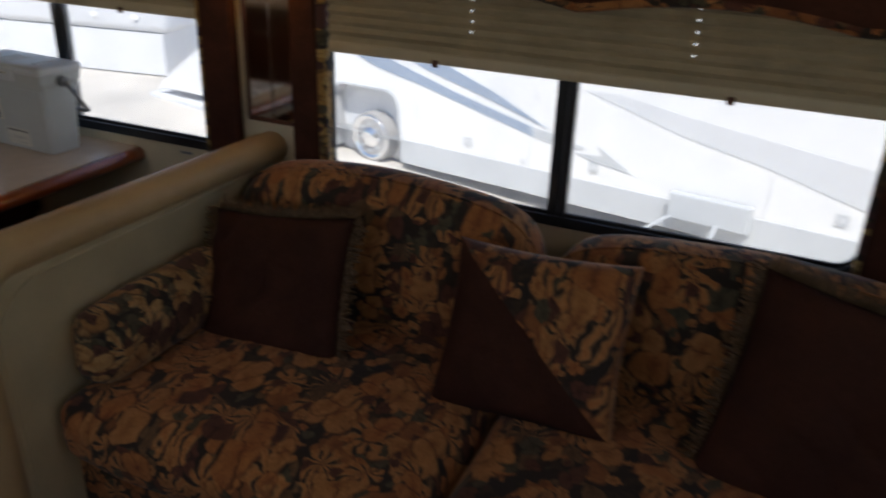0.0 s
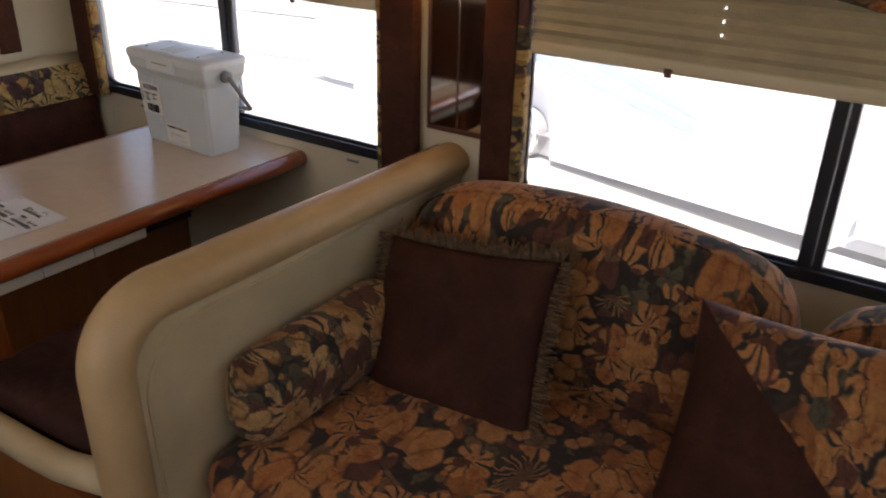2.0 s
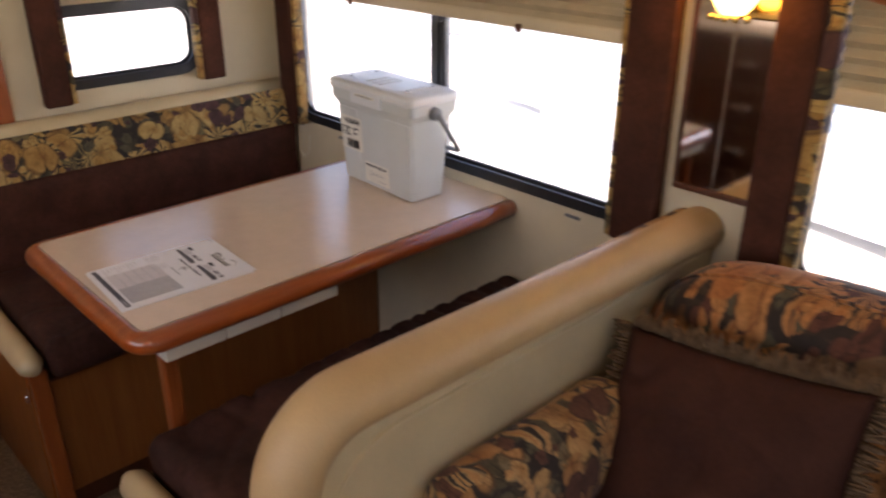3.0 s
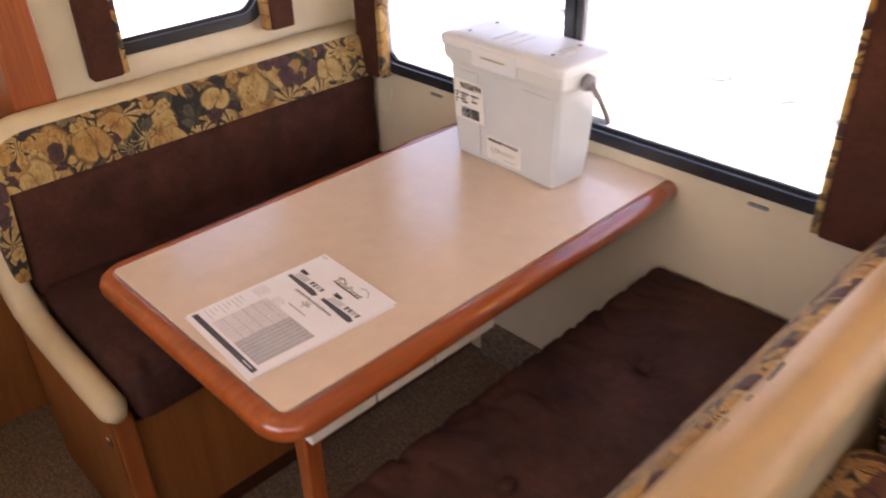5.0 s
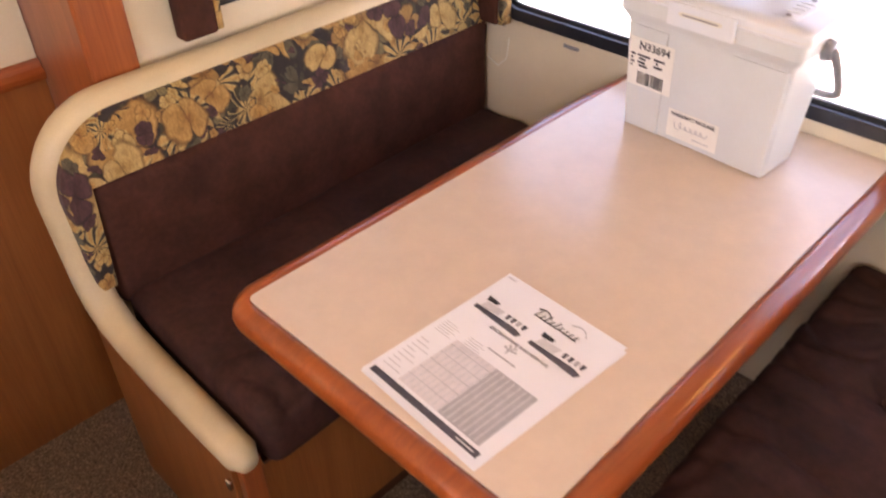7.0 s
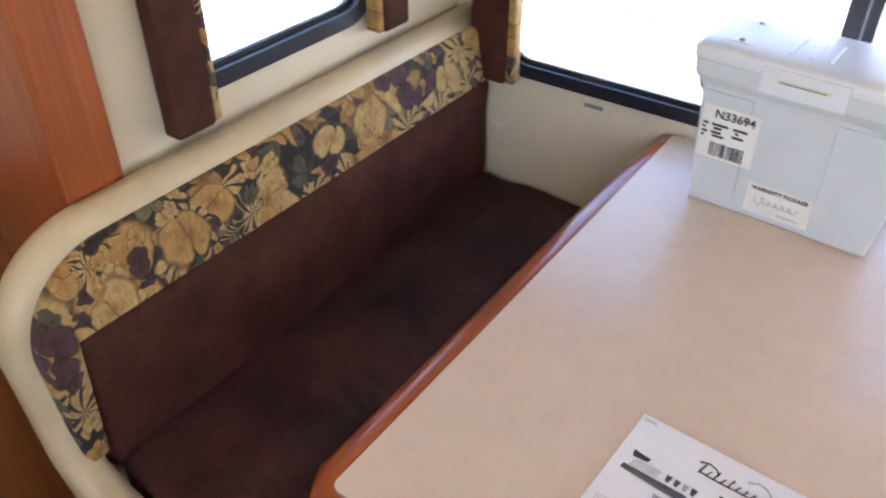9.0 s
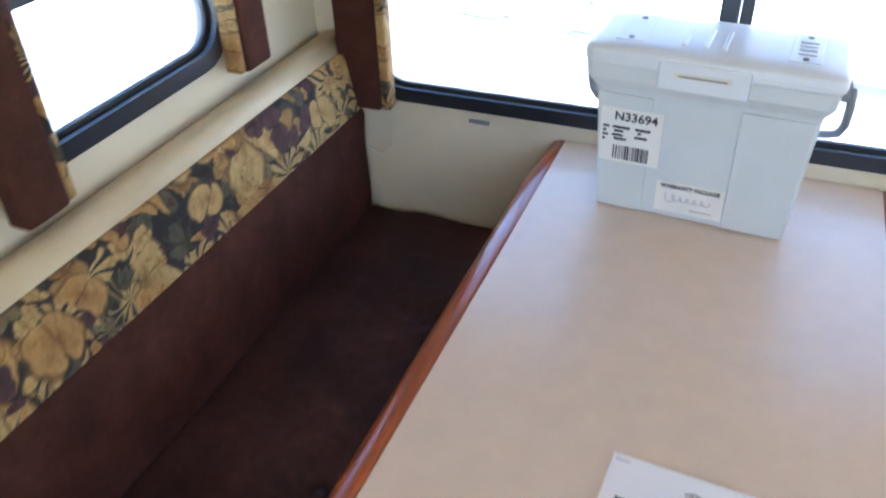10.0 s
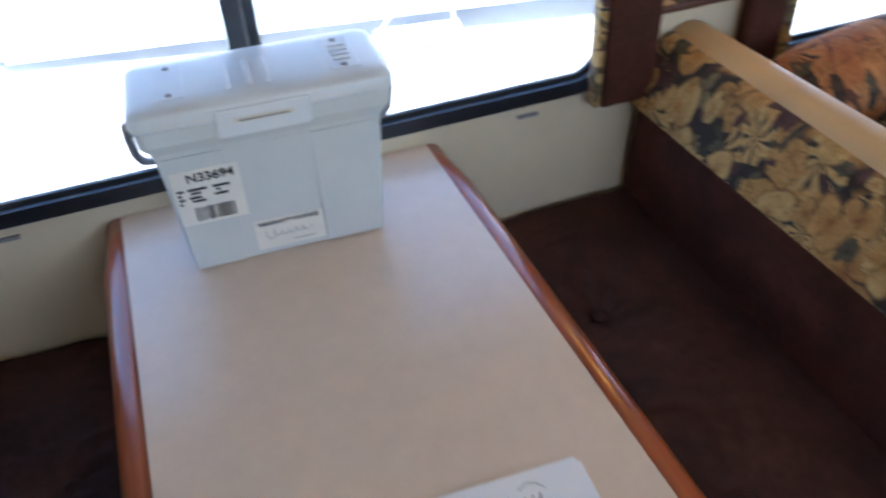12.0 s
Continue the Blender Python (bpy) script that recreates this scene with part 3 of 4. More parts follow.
def bench_profile(inset=0.0, front=-1.056, top=0.892, r=0.155, lowest=0.56):
    """The back's outline in y and z: level top, rounded front corner, straight front edge."""
    rr = r - inset
    return [(-0.004, top - inset)] + [(-0.004 - 0.86 * f, top - inset) for f in (0.25, 0.5, 0.75)] + arc(front + r, top - r, rr, 90, 180, 12) + [(front + inset, lowest)]


def bench(mirror):
    """A bench: mirror 0 stands against the alcove wall, 1 against the sofa's divider."""
    X = (lambda x: x) if not mirror else (lambda x: 1.530 - x)

    def bx(x0, x1, *rest, **k):
        a, b2 = sorted((X(x0), X(x1)))
        return boxed(a, b2, *rest, **k)

    words = ("floral-topped brown suede dinette bench with cream edging against the wall", "floral-topped brown suede dinette bench backing onto the sofa's divider")[mirror]
    t = thing("dinette_bench", (X(0.3), -0.5, 0.0), words, "bench", "dinette benches")
    # cream padded edging over the top, down the front of the back and along the seat's end
    low = [(0.052, 0.62), (0.060, 0.57), (0.080, 0.530), (0.115, 0.503), (0.17, 0.488), (0.27, 0.477), (0.40, 0.470), (0.495, 0.466), (0.520, 0.463)]
    if not mirror:
        path = [(X(0.034), y, z) for y, z in bench_profile(0.030)[:-1]]
        radii = [0.031] * len(path)
    else:
        path, radii, low = [], [], [(0.03, 0.53)] + low[3:]
    path += [(X(x), -1.027, z) for x, z in low]
    radii += [0.030, 0.030, 0.030, 0.030, 0.030, 0.030, 0.030, 0.029, 0.016][-len(low):]
    part("edging", tube(path, radii, 14), VINYL, t, "cream vinyl edging with a worn sheen", True)
    # back body behind the upholstery
    F, T = ((-1.056, 0.892), (-0.950, 0.878))[mirror]
    inner = bench_profile(0.045, F, T)
    body = [(-0.003, 0.40)] + [(-0.003, inner[0][1])] + inner[1:-1] + [(inner[-1][0], 0.40)]
    a, b2 = sorted((X(0.006), X(0.050)))
    part("back_body", prism(body, "x", a, b2, 0.004), VINYL, t)
    # floral band under the edging, its face sloping out towards the seat
    o = bench_profile(0.026, F, T)
    lower = (0.757, 0.738)[mirror]
    outline = [(-0.005, lower), (-0.005, o[0][1])] + o[1:-1] + [(o[-1][0], 0.56), (o[-1][0] + 0.022, 0.56), (o[-1][0] + 0.034, lower)]
    bm = bmesh.new()

    def face_x(z, q):
        u = min(1.0, max(0.0, (0.870 - z) / 0.125))
        if mirror:
            return 0.035 + (0.010 + 0.086 * u ** 0.8) * q
        return 0.060 + (0.016 + 0.022 * math.sin(u * math.pi / 2)) * q

    lo = [bm.verts.new((X((0.060, 0.035)[mirror]), y, z)) for y, z in outline]
    rings = [lo]
    for q, shrink in ((0.55, 0.0), (0.85, 0.004), (1.0, 0.012)):
        ring = []
        for y, z in outline:
            yy = y + shrink * (1 if y < -0.9 else 0)
            zz = z - shrink * (1 if z > 0.80 else 0)
            ring.append(bm.verts.new((X(face_x(zz, q)), yy, zz)))
        rings.append(ring)
    k = len(outline)
    for r0, r1 in zip(rings, rings[1:]):
        for i in range(k):
            j = (i + 1) % k
            bm.faces.new((r0[i], r0[j], r1[j], r1[i]))
    bm.faces.new(rings[-1])
    part("floral_band", bm, FLORAL, t, "floral tapestry band")
    seam = [(y, z) for y, z in bench_profile(0.046, F, T)]
    if not mirror:
        part("piping", tube([(X(0.078), y, z) for y, z in seam], 0.0035, 6), DARK_WOOD, t, "dark piping seam", True)
    # suede back cushion, bulged at its foot
    s = 1 if not mirror else -1
    m = Matrix.Translation((X((0.062, 0.086)[mirror]), -0.500, (0.626, 0.614)[mirror])) @ pose(0, 0, 0, 0, s * (2, -2)[mirror], 0)
    part("back_cushion", cushion((0.070, 0.985, (0.270, 0.250)[mirror]), 0.028, (4, 30, 10), (0.012, 0, 0), 0.005, m, 3.0 + mirror), SUEDE, t, "brown suede back cushion", True)
    # seat cushion with creases and buttons
    mm = Matrix.Translation((X(0.302), -0.497, (0.474, 0.486)[mirror]))
    bm = cushion((0.445, 0.985, 0.115), 0.026, (40, 150, 3), (0, 0, 0.010), 0.0045, mm, 9.0 + 5 * mirror, 0.006)
    for v in bm.verts:
        if v.co.z > 0.50:
            for bx0, by0 in ((X(0.345), -0.32), (X(0.345), -0.70)):
                d, a = math.hypot(v.co.x - bx0, v.co.y - by0), math.atan2(v.co.y - by0, v.co.x - bx0)
                v.co.z -= 0.012 * math.exp(-((d / 0.035) ** 2)) + 0.008 * math.exp(-d / 0.11) * abs(math.sin(3.5 * a + 6 * noise.noise(Vector((v.co.x * 5, v.co.y * 5, by0)))))
            # creases pulled in from the front edge
            f = max(0.0, 1 - abs(v.co.x - X(0.52)) / 0.30)
            v.co.z -= 0.0055 * f * max(0.0, math.sin(v.co.y * 88 + 14 * noise.noise(Vector((v.co.x * 5, v.co.y * 3, 7.0 + mirror))))) ** 2
            v.co.z -= 0.010 * f * max(0.0, math.sin(v.co.y * 30 + 9 * noise.noise(Vector((v.co.x * 6, v.co.y * 4, 2.0 + mirror))))) ** 3
    part("seat_cushion", bm, SUEDE_SEAT, t, "worn creased dark brown suede seat cushion", True)
    for x, y in ((0.345, -0.32), (0.345, -0.70)):
        bm = bmesh.new()
        bmesh.ops.create_uvsphere(bm, u_segments=12, v_segments=8, radius=0.015)
        bmesh.ops.transform(bm, matrix=Matrix.Translation((X(x), y, (0.525, 0.537)[mirror])) @ Matrix.Diagonal((1, 1, 0.45, 1)), verts=bm.verts)
        part("button", bm, SUEDE_SEAT, t, "covered upholstery button", True)
    # wooden base with an end panel, a corner stile and a toe kick
    part("base_front", bx(0.452, 0.470, -1.000, -0.003, 0.07, 0.400, bevel=0.002), PANEL_WOOD, t)
    part("toe_kick", bx(0.430, 0.445, -1.000, -0.003, 0.0, 0.068), DARK_WOOD, t, "dark recessed toe kick")
    part("end_panel", bx(0.01, 0.455, -1.034, -1.016, 0.0, 0.445, bevel=0.002), PANEL_WOOD, t)
    part("corner_stile", bx(0.475, 0.497, -1.034, -0.996, 0.0, 0.440, bevel=0.003), CHERRY_Z, t, "reddish wooden corner stile")
    part("seat_board", bx(0.01, 0.49, -0.99, -0.003, 0.402, 0.408), DARK_WOOD, t)
    bm = boxed(*sorted((X(0.440), X(0.454))), -1.043, -1.0345, 0.345, 0.367, bevel=0.003)
    part("catch", bm, CHROME, t, "small bright metal catch")
    return t


bench(0)
bench(1)

# the padded panel between bench and sofa
div = thing("divider_panel", (1.51, -0.5, 0.0), "cream vinyl padded divider with a rolled top beside the sofa", "divider")
roll = [(y, z) for y, z in bench_profile(0.044, -1.050, 0.876)[:-1]] + [(-1.006, 0.66), (-1.005, 0.55), (-1.004, 0.42), (-1.002, 0.28), (-1.000, 0.14), (-1.000, 0.01)]
part("rolled_edge", tube([(1.522, y, z - 0.02 * (y + 0.5) * (z > 0.7)) for y, z in roll], 0.050, 18, flat=0.86), VINYL_WORN, div, "rolled cream vinyl edge, worn brownish", True)
inner = [(-0.004, 0.0), (-0.004, 0.825)] + arc(-1.000 + 0.14, 0.825 - 0.14, 0.14, 90, 180, 10) + [(-0.992, 0.0)]
part("face_panel", prism(inner, "x", 1.4995, 1.554, 0.008, 3), VINYL, div, "flat cream vinyl face")
pip = [(-0.006, 0.800)] + arc(-0.962 + 0.12, 0.800 - 0.12, 0.12, 90, 180, 10) + [(-0.960, 0.55), (-0.955, 0.30), (-0.950, 0.03)]
part("piping", tube([(1.555, y, z - 0.012) for y, z in pip], 0.0035, 6), VINYL, div, "thin piping seam", True)
for y, ln in ((-0.575, 0.045), (-0.64, 0.015), (-0.70, 0.028), (-0.815, 0.022), (-0.855, 0.04)):
    bm = cushion((0.007, ln, 0.003), 0.0014, (3, 5, 1), (0, 0, 0), 0.004, Matrix.Translation((1.487, y, 0.864 if y > -0.84 else 0.860)) @ pose(0, 0, 0, 0, -58, 3), y)
    part("scuff", bm, RUBBER, div, "dark chip in the worn vinyl")

# table
table = thing("dinette_table", (0.75, -0.5, 0.0), "dinette table with a beige laminate top and cherry wood edge", "table")
part("laminate_top", prism(round_rect(0.490, 1.004, -0.957, -0.004, 0.012, 4), "z", 0.700, 0.7402), LAMINATE, table, "beige laminate top")


def edge_profile(s):
    return [(0.0, 0.0), (0.0, 0.0385), (0.008, 0.0390), (0.020, 0.0365), (0.028, 0.030), (0.0315, 0.020), (0.030, 0.010), (0.024, 0.003), (0.012, 0.0)]


def table_edge():
    bm = bmesh.new()
    path, r = [], 0.020
    path.append((Vector((0.489, -0.004, 0.700)), Vector((-1, 0, 0))))
    path.append((Vector((0.489, -0.957 + r, 0.700)), Vector((-1, 0, 0))))
    for a in (202, 225, 248):
        path.append((Vector((0.489 + r + r * math.cos(radians(a)), -0.957 + r + r * math.sin(radians(a)), 0.700)), Vector((math.cos(radians(a)), math.sin(radians(a)), 0))))
    path.append((Vector((0.489 + r, -0.958, 0.700)), Vector((0, -1, 0))))
    path.append((Vector((1.005 - r, -0.958, 0.700)), Vector((0, -1, 0))))
    for a in (292, 315, 338):
        path.append((Vector((1.005 - r + r * math.cos(radians(a)), -0.957 + r + r * math.sin(radians(a)), 0.700)), Vector((math.cos(radians(a)), math.sin(radians(a)), 0))))
    path.append((Vector((1.005, -0.957 + r, 0.700)), Vector((1, 0, 0))))
    path.append((Vector((1.005, -0.004, 0.700)), Vector((1, 0, 0))))
    pr = edge_profile(1)
    ins = path[0][0] + Vector((0, -0.05, 0)), path[0][0] + Vector((0, -0.12, 0))
    path[1:1] = [(q, Vector((-1, 0, 0))) for q in ins]
    ins = path[-1][0] + Vector((0, -0.12, 0)), path[-1][0] + Vector((0, -0.05, 0))
    path[-1:-1] = [(q, Vector((1, 0, 0))) for q in ins]
    grow = [0.78, 0.86, 1.14] + [1.12] + [1.0] * (len(path) - 8) + [1.12] + [1.14, 0.86, 0.78]
    rows = [[bm.verts.new(p + d * u * g + Vector((0, 0, v))) for u, v in pr] for (p, d), g in zip(path, grow)]
    for a, b2 in zip(rows, rows[1:]):
        for i in range(len(pr)):
            j = (i + 1) % len(pr)
            bm.faces.new((a[i], a[j], b2[j], b2[i]))
    bm.faces.new(rows[0])
    bm.faces.new(list(reversed(rows[-1])))
    return bm


part("wood_edge", table_edge(), CHERRY_Y, table, "glossy reddish wooden bullnose edge", True)
for y0, y1 in ((-0.93, -0.81), (-0.808, -0.69), (-0.688, -0.55)):
    part("slide_rail", boxed(0.985, 1.022, y0, y1, 0.672, 0.6985, bevel=0.003), CREAM_PLASTIC, table, "cream slide rail under the top")
part("table_leg", boxed(0.962, 0.992, -0.925, -0.895, 0.0, 0.672, bevel=0.005), CHERRY_Z, table, "wooden folding leg")
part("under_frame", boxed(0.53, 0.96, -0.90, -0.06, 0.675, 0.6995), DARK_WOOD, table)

tagged(part("baseboard", boxed(0.49, 1.03, -0.014, -0.001, 0.0, 0.125, bevel=0.003), CARPET), "carpet turned up along the wall", "baseboard", kind="structure")

# ---------------- sofa ----------------
sofa = thing("sofa", (2.40, -0.45, 0.0), "floral tapestry two-cushion sofa under the window", "sofa")
part("base", boxed(1.548, 3.30, -0.84, -0.02, 0.03, 0.355, bevel=0.012, seg=3), FLORAL_SOFA, sofa, "", True)


def seat_cushion(x0, x1, seed):
    m = Matrix.Translation(((x0 + x1) / 2, -0.530, 0.428))
    return cushion((x1 - x0, 0.74, 0.165), 0.06, (22, 22, 4), (0, 0.012, 0.018), 0.007, m, seed)


part("seat_cushion", seat_cushion(1.556, 2.408, 1.0), FLORAL_SOFA, sofa, "", True)
part("seat_cushion", seat_cushion(2.412, 3.275, 2.0), FLORAL_SOFA, sofa, "", True)


def back_shape(x, x0, x1, peak):
    """Height of the back's rounded top over its width."""
    u = (x - (x0 + x1) / 2) / ((x1 - x0) / 2)
    return peak - 0.050 * u * u - 0.085 * abs(u) ** 9


def back_cushion(x0, x1, seed, peak):
    h = 0.50
    bm = cushion((x1 - x0, 0.16, h), 0.075, (24, 4, 16), (0, 0.025, 0), 0.006, None, seed)
    for v in bm.verts:
        x = v.co.x + (x0 + x1) / 2
        f = (v.co.z + h / 2) / h
        top = back_shape(max(x0, min(x1, x)), x0, x1, peak)
        v.co = Vector((x, -0.165 + v.co.y - 0.06 * (1 - f), 0.415 + f * (top - 0.415)))
    return bm


for i, (x0, x1, peak) in enumerate(((1.548, 2.408, 0.872), (2.414, 3.280, 0.834))):
    c = part("back_cushion", back_cushion(x0, x1, 5.0 + i, peak), FLORAL_SOFA, sofa, "", True)
    pts = []
    for k in range(33):
        x = x0 + 0.022 + (x1 - x0 - 0.044) * k / 32
        pts.append((x, -0.208, back_shape(x, x0, x1, peak) - 0.006))
    pts = [(x0 + 0.008, -0.248, 0.62), (x0 + 0.008, -0.235, 0.70)] + pts + [(x1 - 0.008, -0.235, 0.70), (x1 - 0.008, -0.248, 0.62)]
    part("piping", tube(pts, 0.0035, 6), FLORAL_SOFA, c, "", True)
m = Matrix.Translation((1.604, -0.600, 0.592)) @ pose(0, 0, 0, 0, -4, 0)
part("arm_pad", cushion((0.115, 0.44, 0.175), 0.052, (4, 16, 6), (0.012, 0.01, 0.006), 0.006, m, 8.0), FLORAL_ARM, sofa, "floral arm pad", True)
part("far_arm", boxed(3.284, 3.44, -0.84, -0.02, 0.03, 0.62, bevel=0.05, seg=4), FLORAL_SOFA, sofa, "floral arm", True)


def throw_pillow(label, m, w, h, thick, mats, split=None, seed=0.0):
    """A square pillow; split colours it on the two sides of its diagonal."""
    t = thing("throw_pillow", m.translation, label, "pillow", "pillows on the sofa")
    n = 40
    bm = bmesh.new()
    sheets = []
    for s in (1, -1):
        g = []
        for i in range(n + 1):
            row = []
            for j in range(n + 1):
                u, v = -1 + 2 * i / n, -1 + 2 * j / n
                body = max(0.0, (1 - u ** 4) * (1 - v ** 4)) ** 0.55
                pull = 0.06
                x = w / 2 * u * (1 - pull * (1 - v * v))
                y = h / 2 * v * (1 - pull * (1 - u * u))
                z = s * thick / 2 * body + 0.006 * body * noise.noise(Vector((u * 2.3 + seed, v * 2.3, s * 3.0)))
                z -= s * body * (0.016 * math.exp(-(u * u + v * v) / 0.03) + 0.010 * max(0.0, 1 - 9 * abs(noise.noise(Vector((u * 1.6 + seed, v * 1.6 + seed, 4.0))))))
                if s < 0 and (i in (0, n) or j in (0, n)):
                    row.append(sheets[0][i][j])
                else:
                    row.append(bm.verts.new((x, y, z)))
            g.append(row)
        sheets.append(g)
        for i in range(n):
            for j in range(n):
                q = [g[i][j], g[i + 1][j], g[i + 1][j + 1], g[i][j + 1]]
                if split is None:
                    f = bm.faces.new(q)
                elif i + j == n - 1:
                    # cut along the diagonal, from the top left to the bottom right corner
                    f = bm.faces.new((q[0], q[1], q[3]))
                    f2 = bm.faces.new((q[1], q[2], q[3]))
                    f2.material_index = 1
                else:
                    f = bm.faces.new(q)
                    f.material_index = 1 if i + j >= n else 0
    bmesh.ops.transform(bm, matrix=m, verts=bm.verts)
    part("cover", bm, mats, t, "", True)
    return t


def fringe(t, m, w, h, mat, seed):
    """A ruffled cord of short threads round a pillow's edge."""
    rng = random.Random(seed)
    bm = bmesh.new()
    N = 240
    for k in range(N):
        f = 4.0 * k / N
        side, u = int(f), -1 + 2 * (f - int(f))
        pull = 1 - 0.06 * (1 - u * u)
        p = {0: (u * w / 2, -h / 2 * pull), 1: (w / 2 * pull, u * h / 2), 2: (-u * w / 2, h / 2 * pull), 3: (-w / 2 * pull, -u * h / 2)}[side]
        o = {0: (0, -1), 1: (1, 0), 2: (0, 1), 3: (-1, 0)}[side]
        for _ in range(3):
            a = Vector((p[0], p[1], rng.uniform(-0.004, 0.004)))
            ln = rng.uniform(0.016, 0.032)
            e = a + Vector((o[0] * ln + rng.uniform(-0.008, 0.008), o[1] * ln + rng.uniform(-0.008, 0.008), rng.uniform(-0.014, 0.018)))
            tube([a, (a + e) / 2 + Vector((0, 0, 0.003)), e], [0.0035, 0.003, 0.0018], 4, True, bm)
    bmesh.ops.transform(bm, matrix=m, verts=bm.verts)
    return part("fringe", bm, mat, t, "short brown fringe", True)


m1 = Matrix.Translation((1.812, -0.425, 0.632)) @ pose(0, 0, 0, 62, 0, -3) @ pose(0, 0, 0, 0, 0, 8)
p1 = throw_pillow("dark brown suede throw pillow with a short fringe", m1, 0.40, 0.35, 0.13, SUEDE_DARK, None, 1.0)
fringe(p1, m1, 0.40, 0.35, FRINGE, 4)
m2 = Matrix.Translation((2.463, -0.425, 0.664)) @ pose(0, 0, 0, 60, 0, 0) @ pose(0, 0, 0, 0, 0, 2)
throw_pillow("square throw pillow half brown suede, half floral tapestry", m2, 0.40, 0.37, 0.13, (SUEDE_DARK, FLORAL_SOFA), 1, 2.0)
m3 = Matrix.Translation((3.075, -0.43, 0.650)) @ pose(0, 0, 0, 62, 0, 0) @ pose(0, 0, 0, 0, 0, -9)
p3 = throw_pillow("plump dark brown suede throw pillow", m3, 0.46, 0.44, 0.16, SUEDE_DARK, None, 3.0)
fringe(p3, m3, 0.46, 0.44, FRINGE, 6)

# ---------------- mirror and sconce between the windows ----------------
mirror = thing("wall_mirror", (1.533, -0.002, 0.893), "tall narrow wall mirror with a bright seam strip", "mirror")
part("mirror_glass", boxed(1.454, 1.531, -0.006, -0.001, 0.902, 1.70, bevel=0.002), MIRROR, mirror, "clear mirror glass")
part("mirror_glass", boxed(1.5335, 1.617, -0.006, -0.001, 0.902, 1.70, bevel=0.002), MIRROR, mirror, "clear mirror glass")
part("seam", boxed(1.5305, 1.534, -0.009, -0.001, 0.902, 1.70, bevel=0.001), CHROME, mirror, "bright seam strip")
part("bottom_channel", boxed(1.448, 1.620, -0.012, -0.001, 0.891, 0.9015, bevel=0.002), DARK_WOOD, mirror)
part("side_channel", boxed(1.4475, 1.4535, -0.011, -0.001, 0.902, 1.70, bevel=0.001), DARK_WOOD, mirror)

sconce = thing("wall_sconce", (1.562, -0.012, 1.28), "lit brass wall sconce with an amber glass shade", "wall lamp")
part("backplate", boxed(1.505, 1.615, -0.018, -0.010, 1.235, 1.40, bevel=0.004), BRASS, sconce, "polished brass backplate")
bm = bmesh.new()
rows = []
for i in range(9):
    a = i / 8
    r = 0.020 + 0.036 * math.sin(a * math.pi * 0.5) ** 0.8
    rows.append([bm.verts.new((1.562 + r * math.cos(b) * (1 + 0.05 * math.cos(8 * b)), -0.085 + r * 0.85 * math.sin(b) * (1 + 0.05 * math.cos(8 * b)), 1.250 + 0.085 * a)) for b in [2 * math.pi * k / 40 for k in range(40)]])
for a, b2 in zip(rows, rows[1:]):
    for k in range(40):
        bm.faces.new((a[k], a[(k + 1) % 40], b2[(k + 1) % 40], b2[k]))
bm.faces.new(rows[0])
part("shade", bm, AMBER, sconce, "glowing amber fluted glass shade", True)
part("arm", tube([(1.562, -0.018, 1.265), (1.562, -0.05, 1.248), (1.562, -0.085, 1.245)], 0.006, 8), BRASS, sconce, "", True)
for k in range(5):
    bm = bmesh.new()
    bmesh.ops.create_uvsphere(bm, u_segments=10, v_segments=8, radius=0.006)
    bmesh.ops.translate(bm, verts=bm.verts, vec=(1.562 + 0.034 * (k - 2) / 2, -0.10 - 0.012 * math.cos((k - 2) * 0.9), 1.245))
    part("brass_bead", bm, BRASS, sconce, "", True)

# ---------------- bucket ----------------
BM = Matrix.Translation((0.7285, -0.145, 0.7405)) @ pose(0, 0, 0, 0, 0, -2.9)
bucket = thing("storage_bucket", BM.translation, "white plastic lidded bucket with paper labels standing on the table", "bucket")


def loft(sections, r=0.010, n=4):
    """Rounded rectangles (half width, half depth, z) joined from the bottom up."""
    bm = bmesh.new()
    rings = []
    for hw, hd, z in sections:
        rings.append([bm.verts.new((x, y, z)) for x, y in round_rect(-hw, hw, -hd, hd, min(r, hd * 0.9), n)])
    k = len(rings[0])
    for a, b2 in zip(rings, rings[1:]):
        for i in range(k):
            bm.faces.new((a[i], a[(i + 1) % k], b2[(i + 1) % k], b2[i]))
    bm.faces.new(rings[0])
    bm.faces.new(list(reversed(rings[-1])))
    bmesh.ops.transform(bm, matrix=BM, verts=bm.verts)
    return bm


def local(bm):
    bmesh.ops.transform(bm, matrix=BM, verts=bm.verts)
    return bm


part("body", loft([(0.134, 0.046, 0.0), (0.1385, 0.0495, 0.003), (0.1405, 0.051, 0.03), (0.1500, 0.0600, 0.192), (0.1525, 0.0625, 0.202), (0.1595, 0.0695, 0.213), (0.1625, 0.0725, 0.219), (0.1640, 0.0740, 0.243)]), PLASTIC, bucket)
lid = part("lid", loft([(0.1650, 0.0750, 0.2425), (0.1675, 0.0785, 0.2435), (0.1685, 0.0795, 0.2470), (0.1685, 0.0795, 0.2590), (0.1680, 0.0790, 0.2610), (0.1668, 0.0778, 0.2625), (0.1640, 0.0742, 0.2650), (0.1560, 0.0660, 0.2675), (0.130, 0.050, 0.2690), (0.07, 0.02, 0.2700)], 0.018, 6), SKY_TINT_PLASTIC, bucket, "gently domed glossy white lid", True)
part("lid_seam", loft([(0.1689, 0.0799, 0.2500), (0.1689, 0.0799, 0.2506)], 0.018, 6), CREAM_PLASTIC, lid, "fine moulding line")
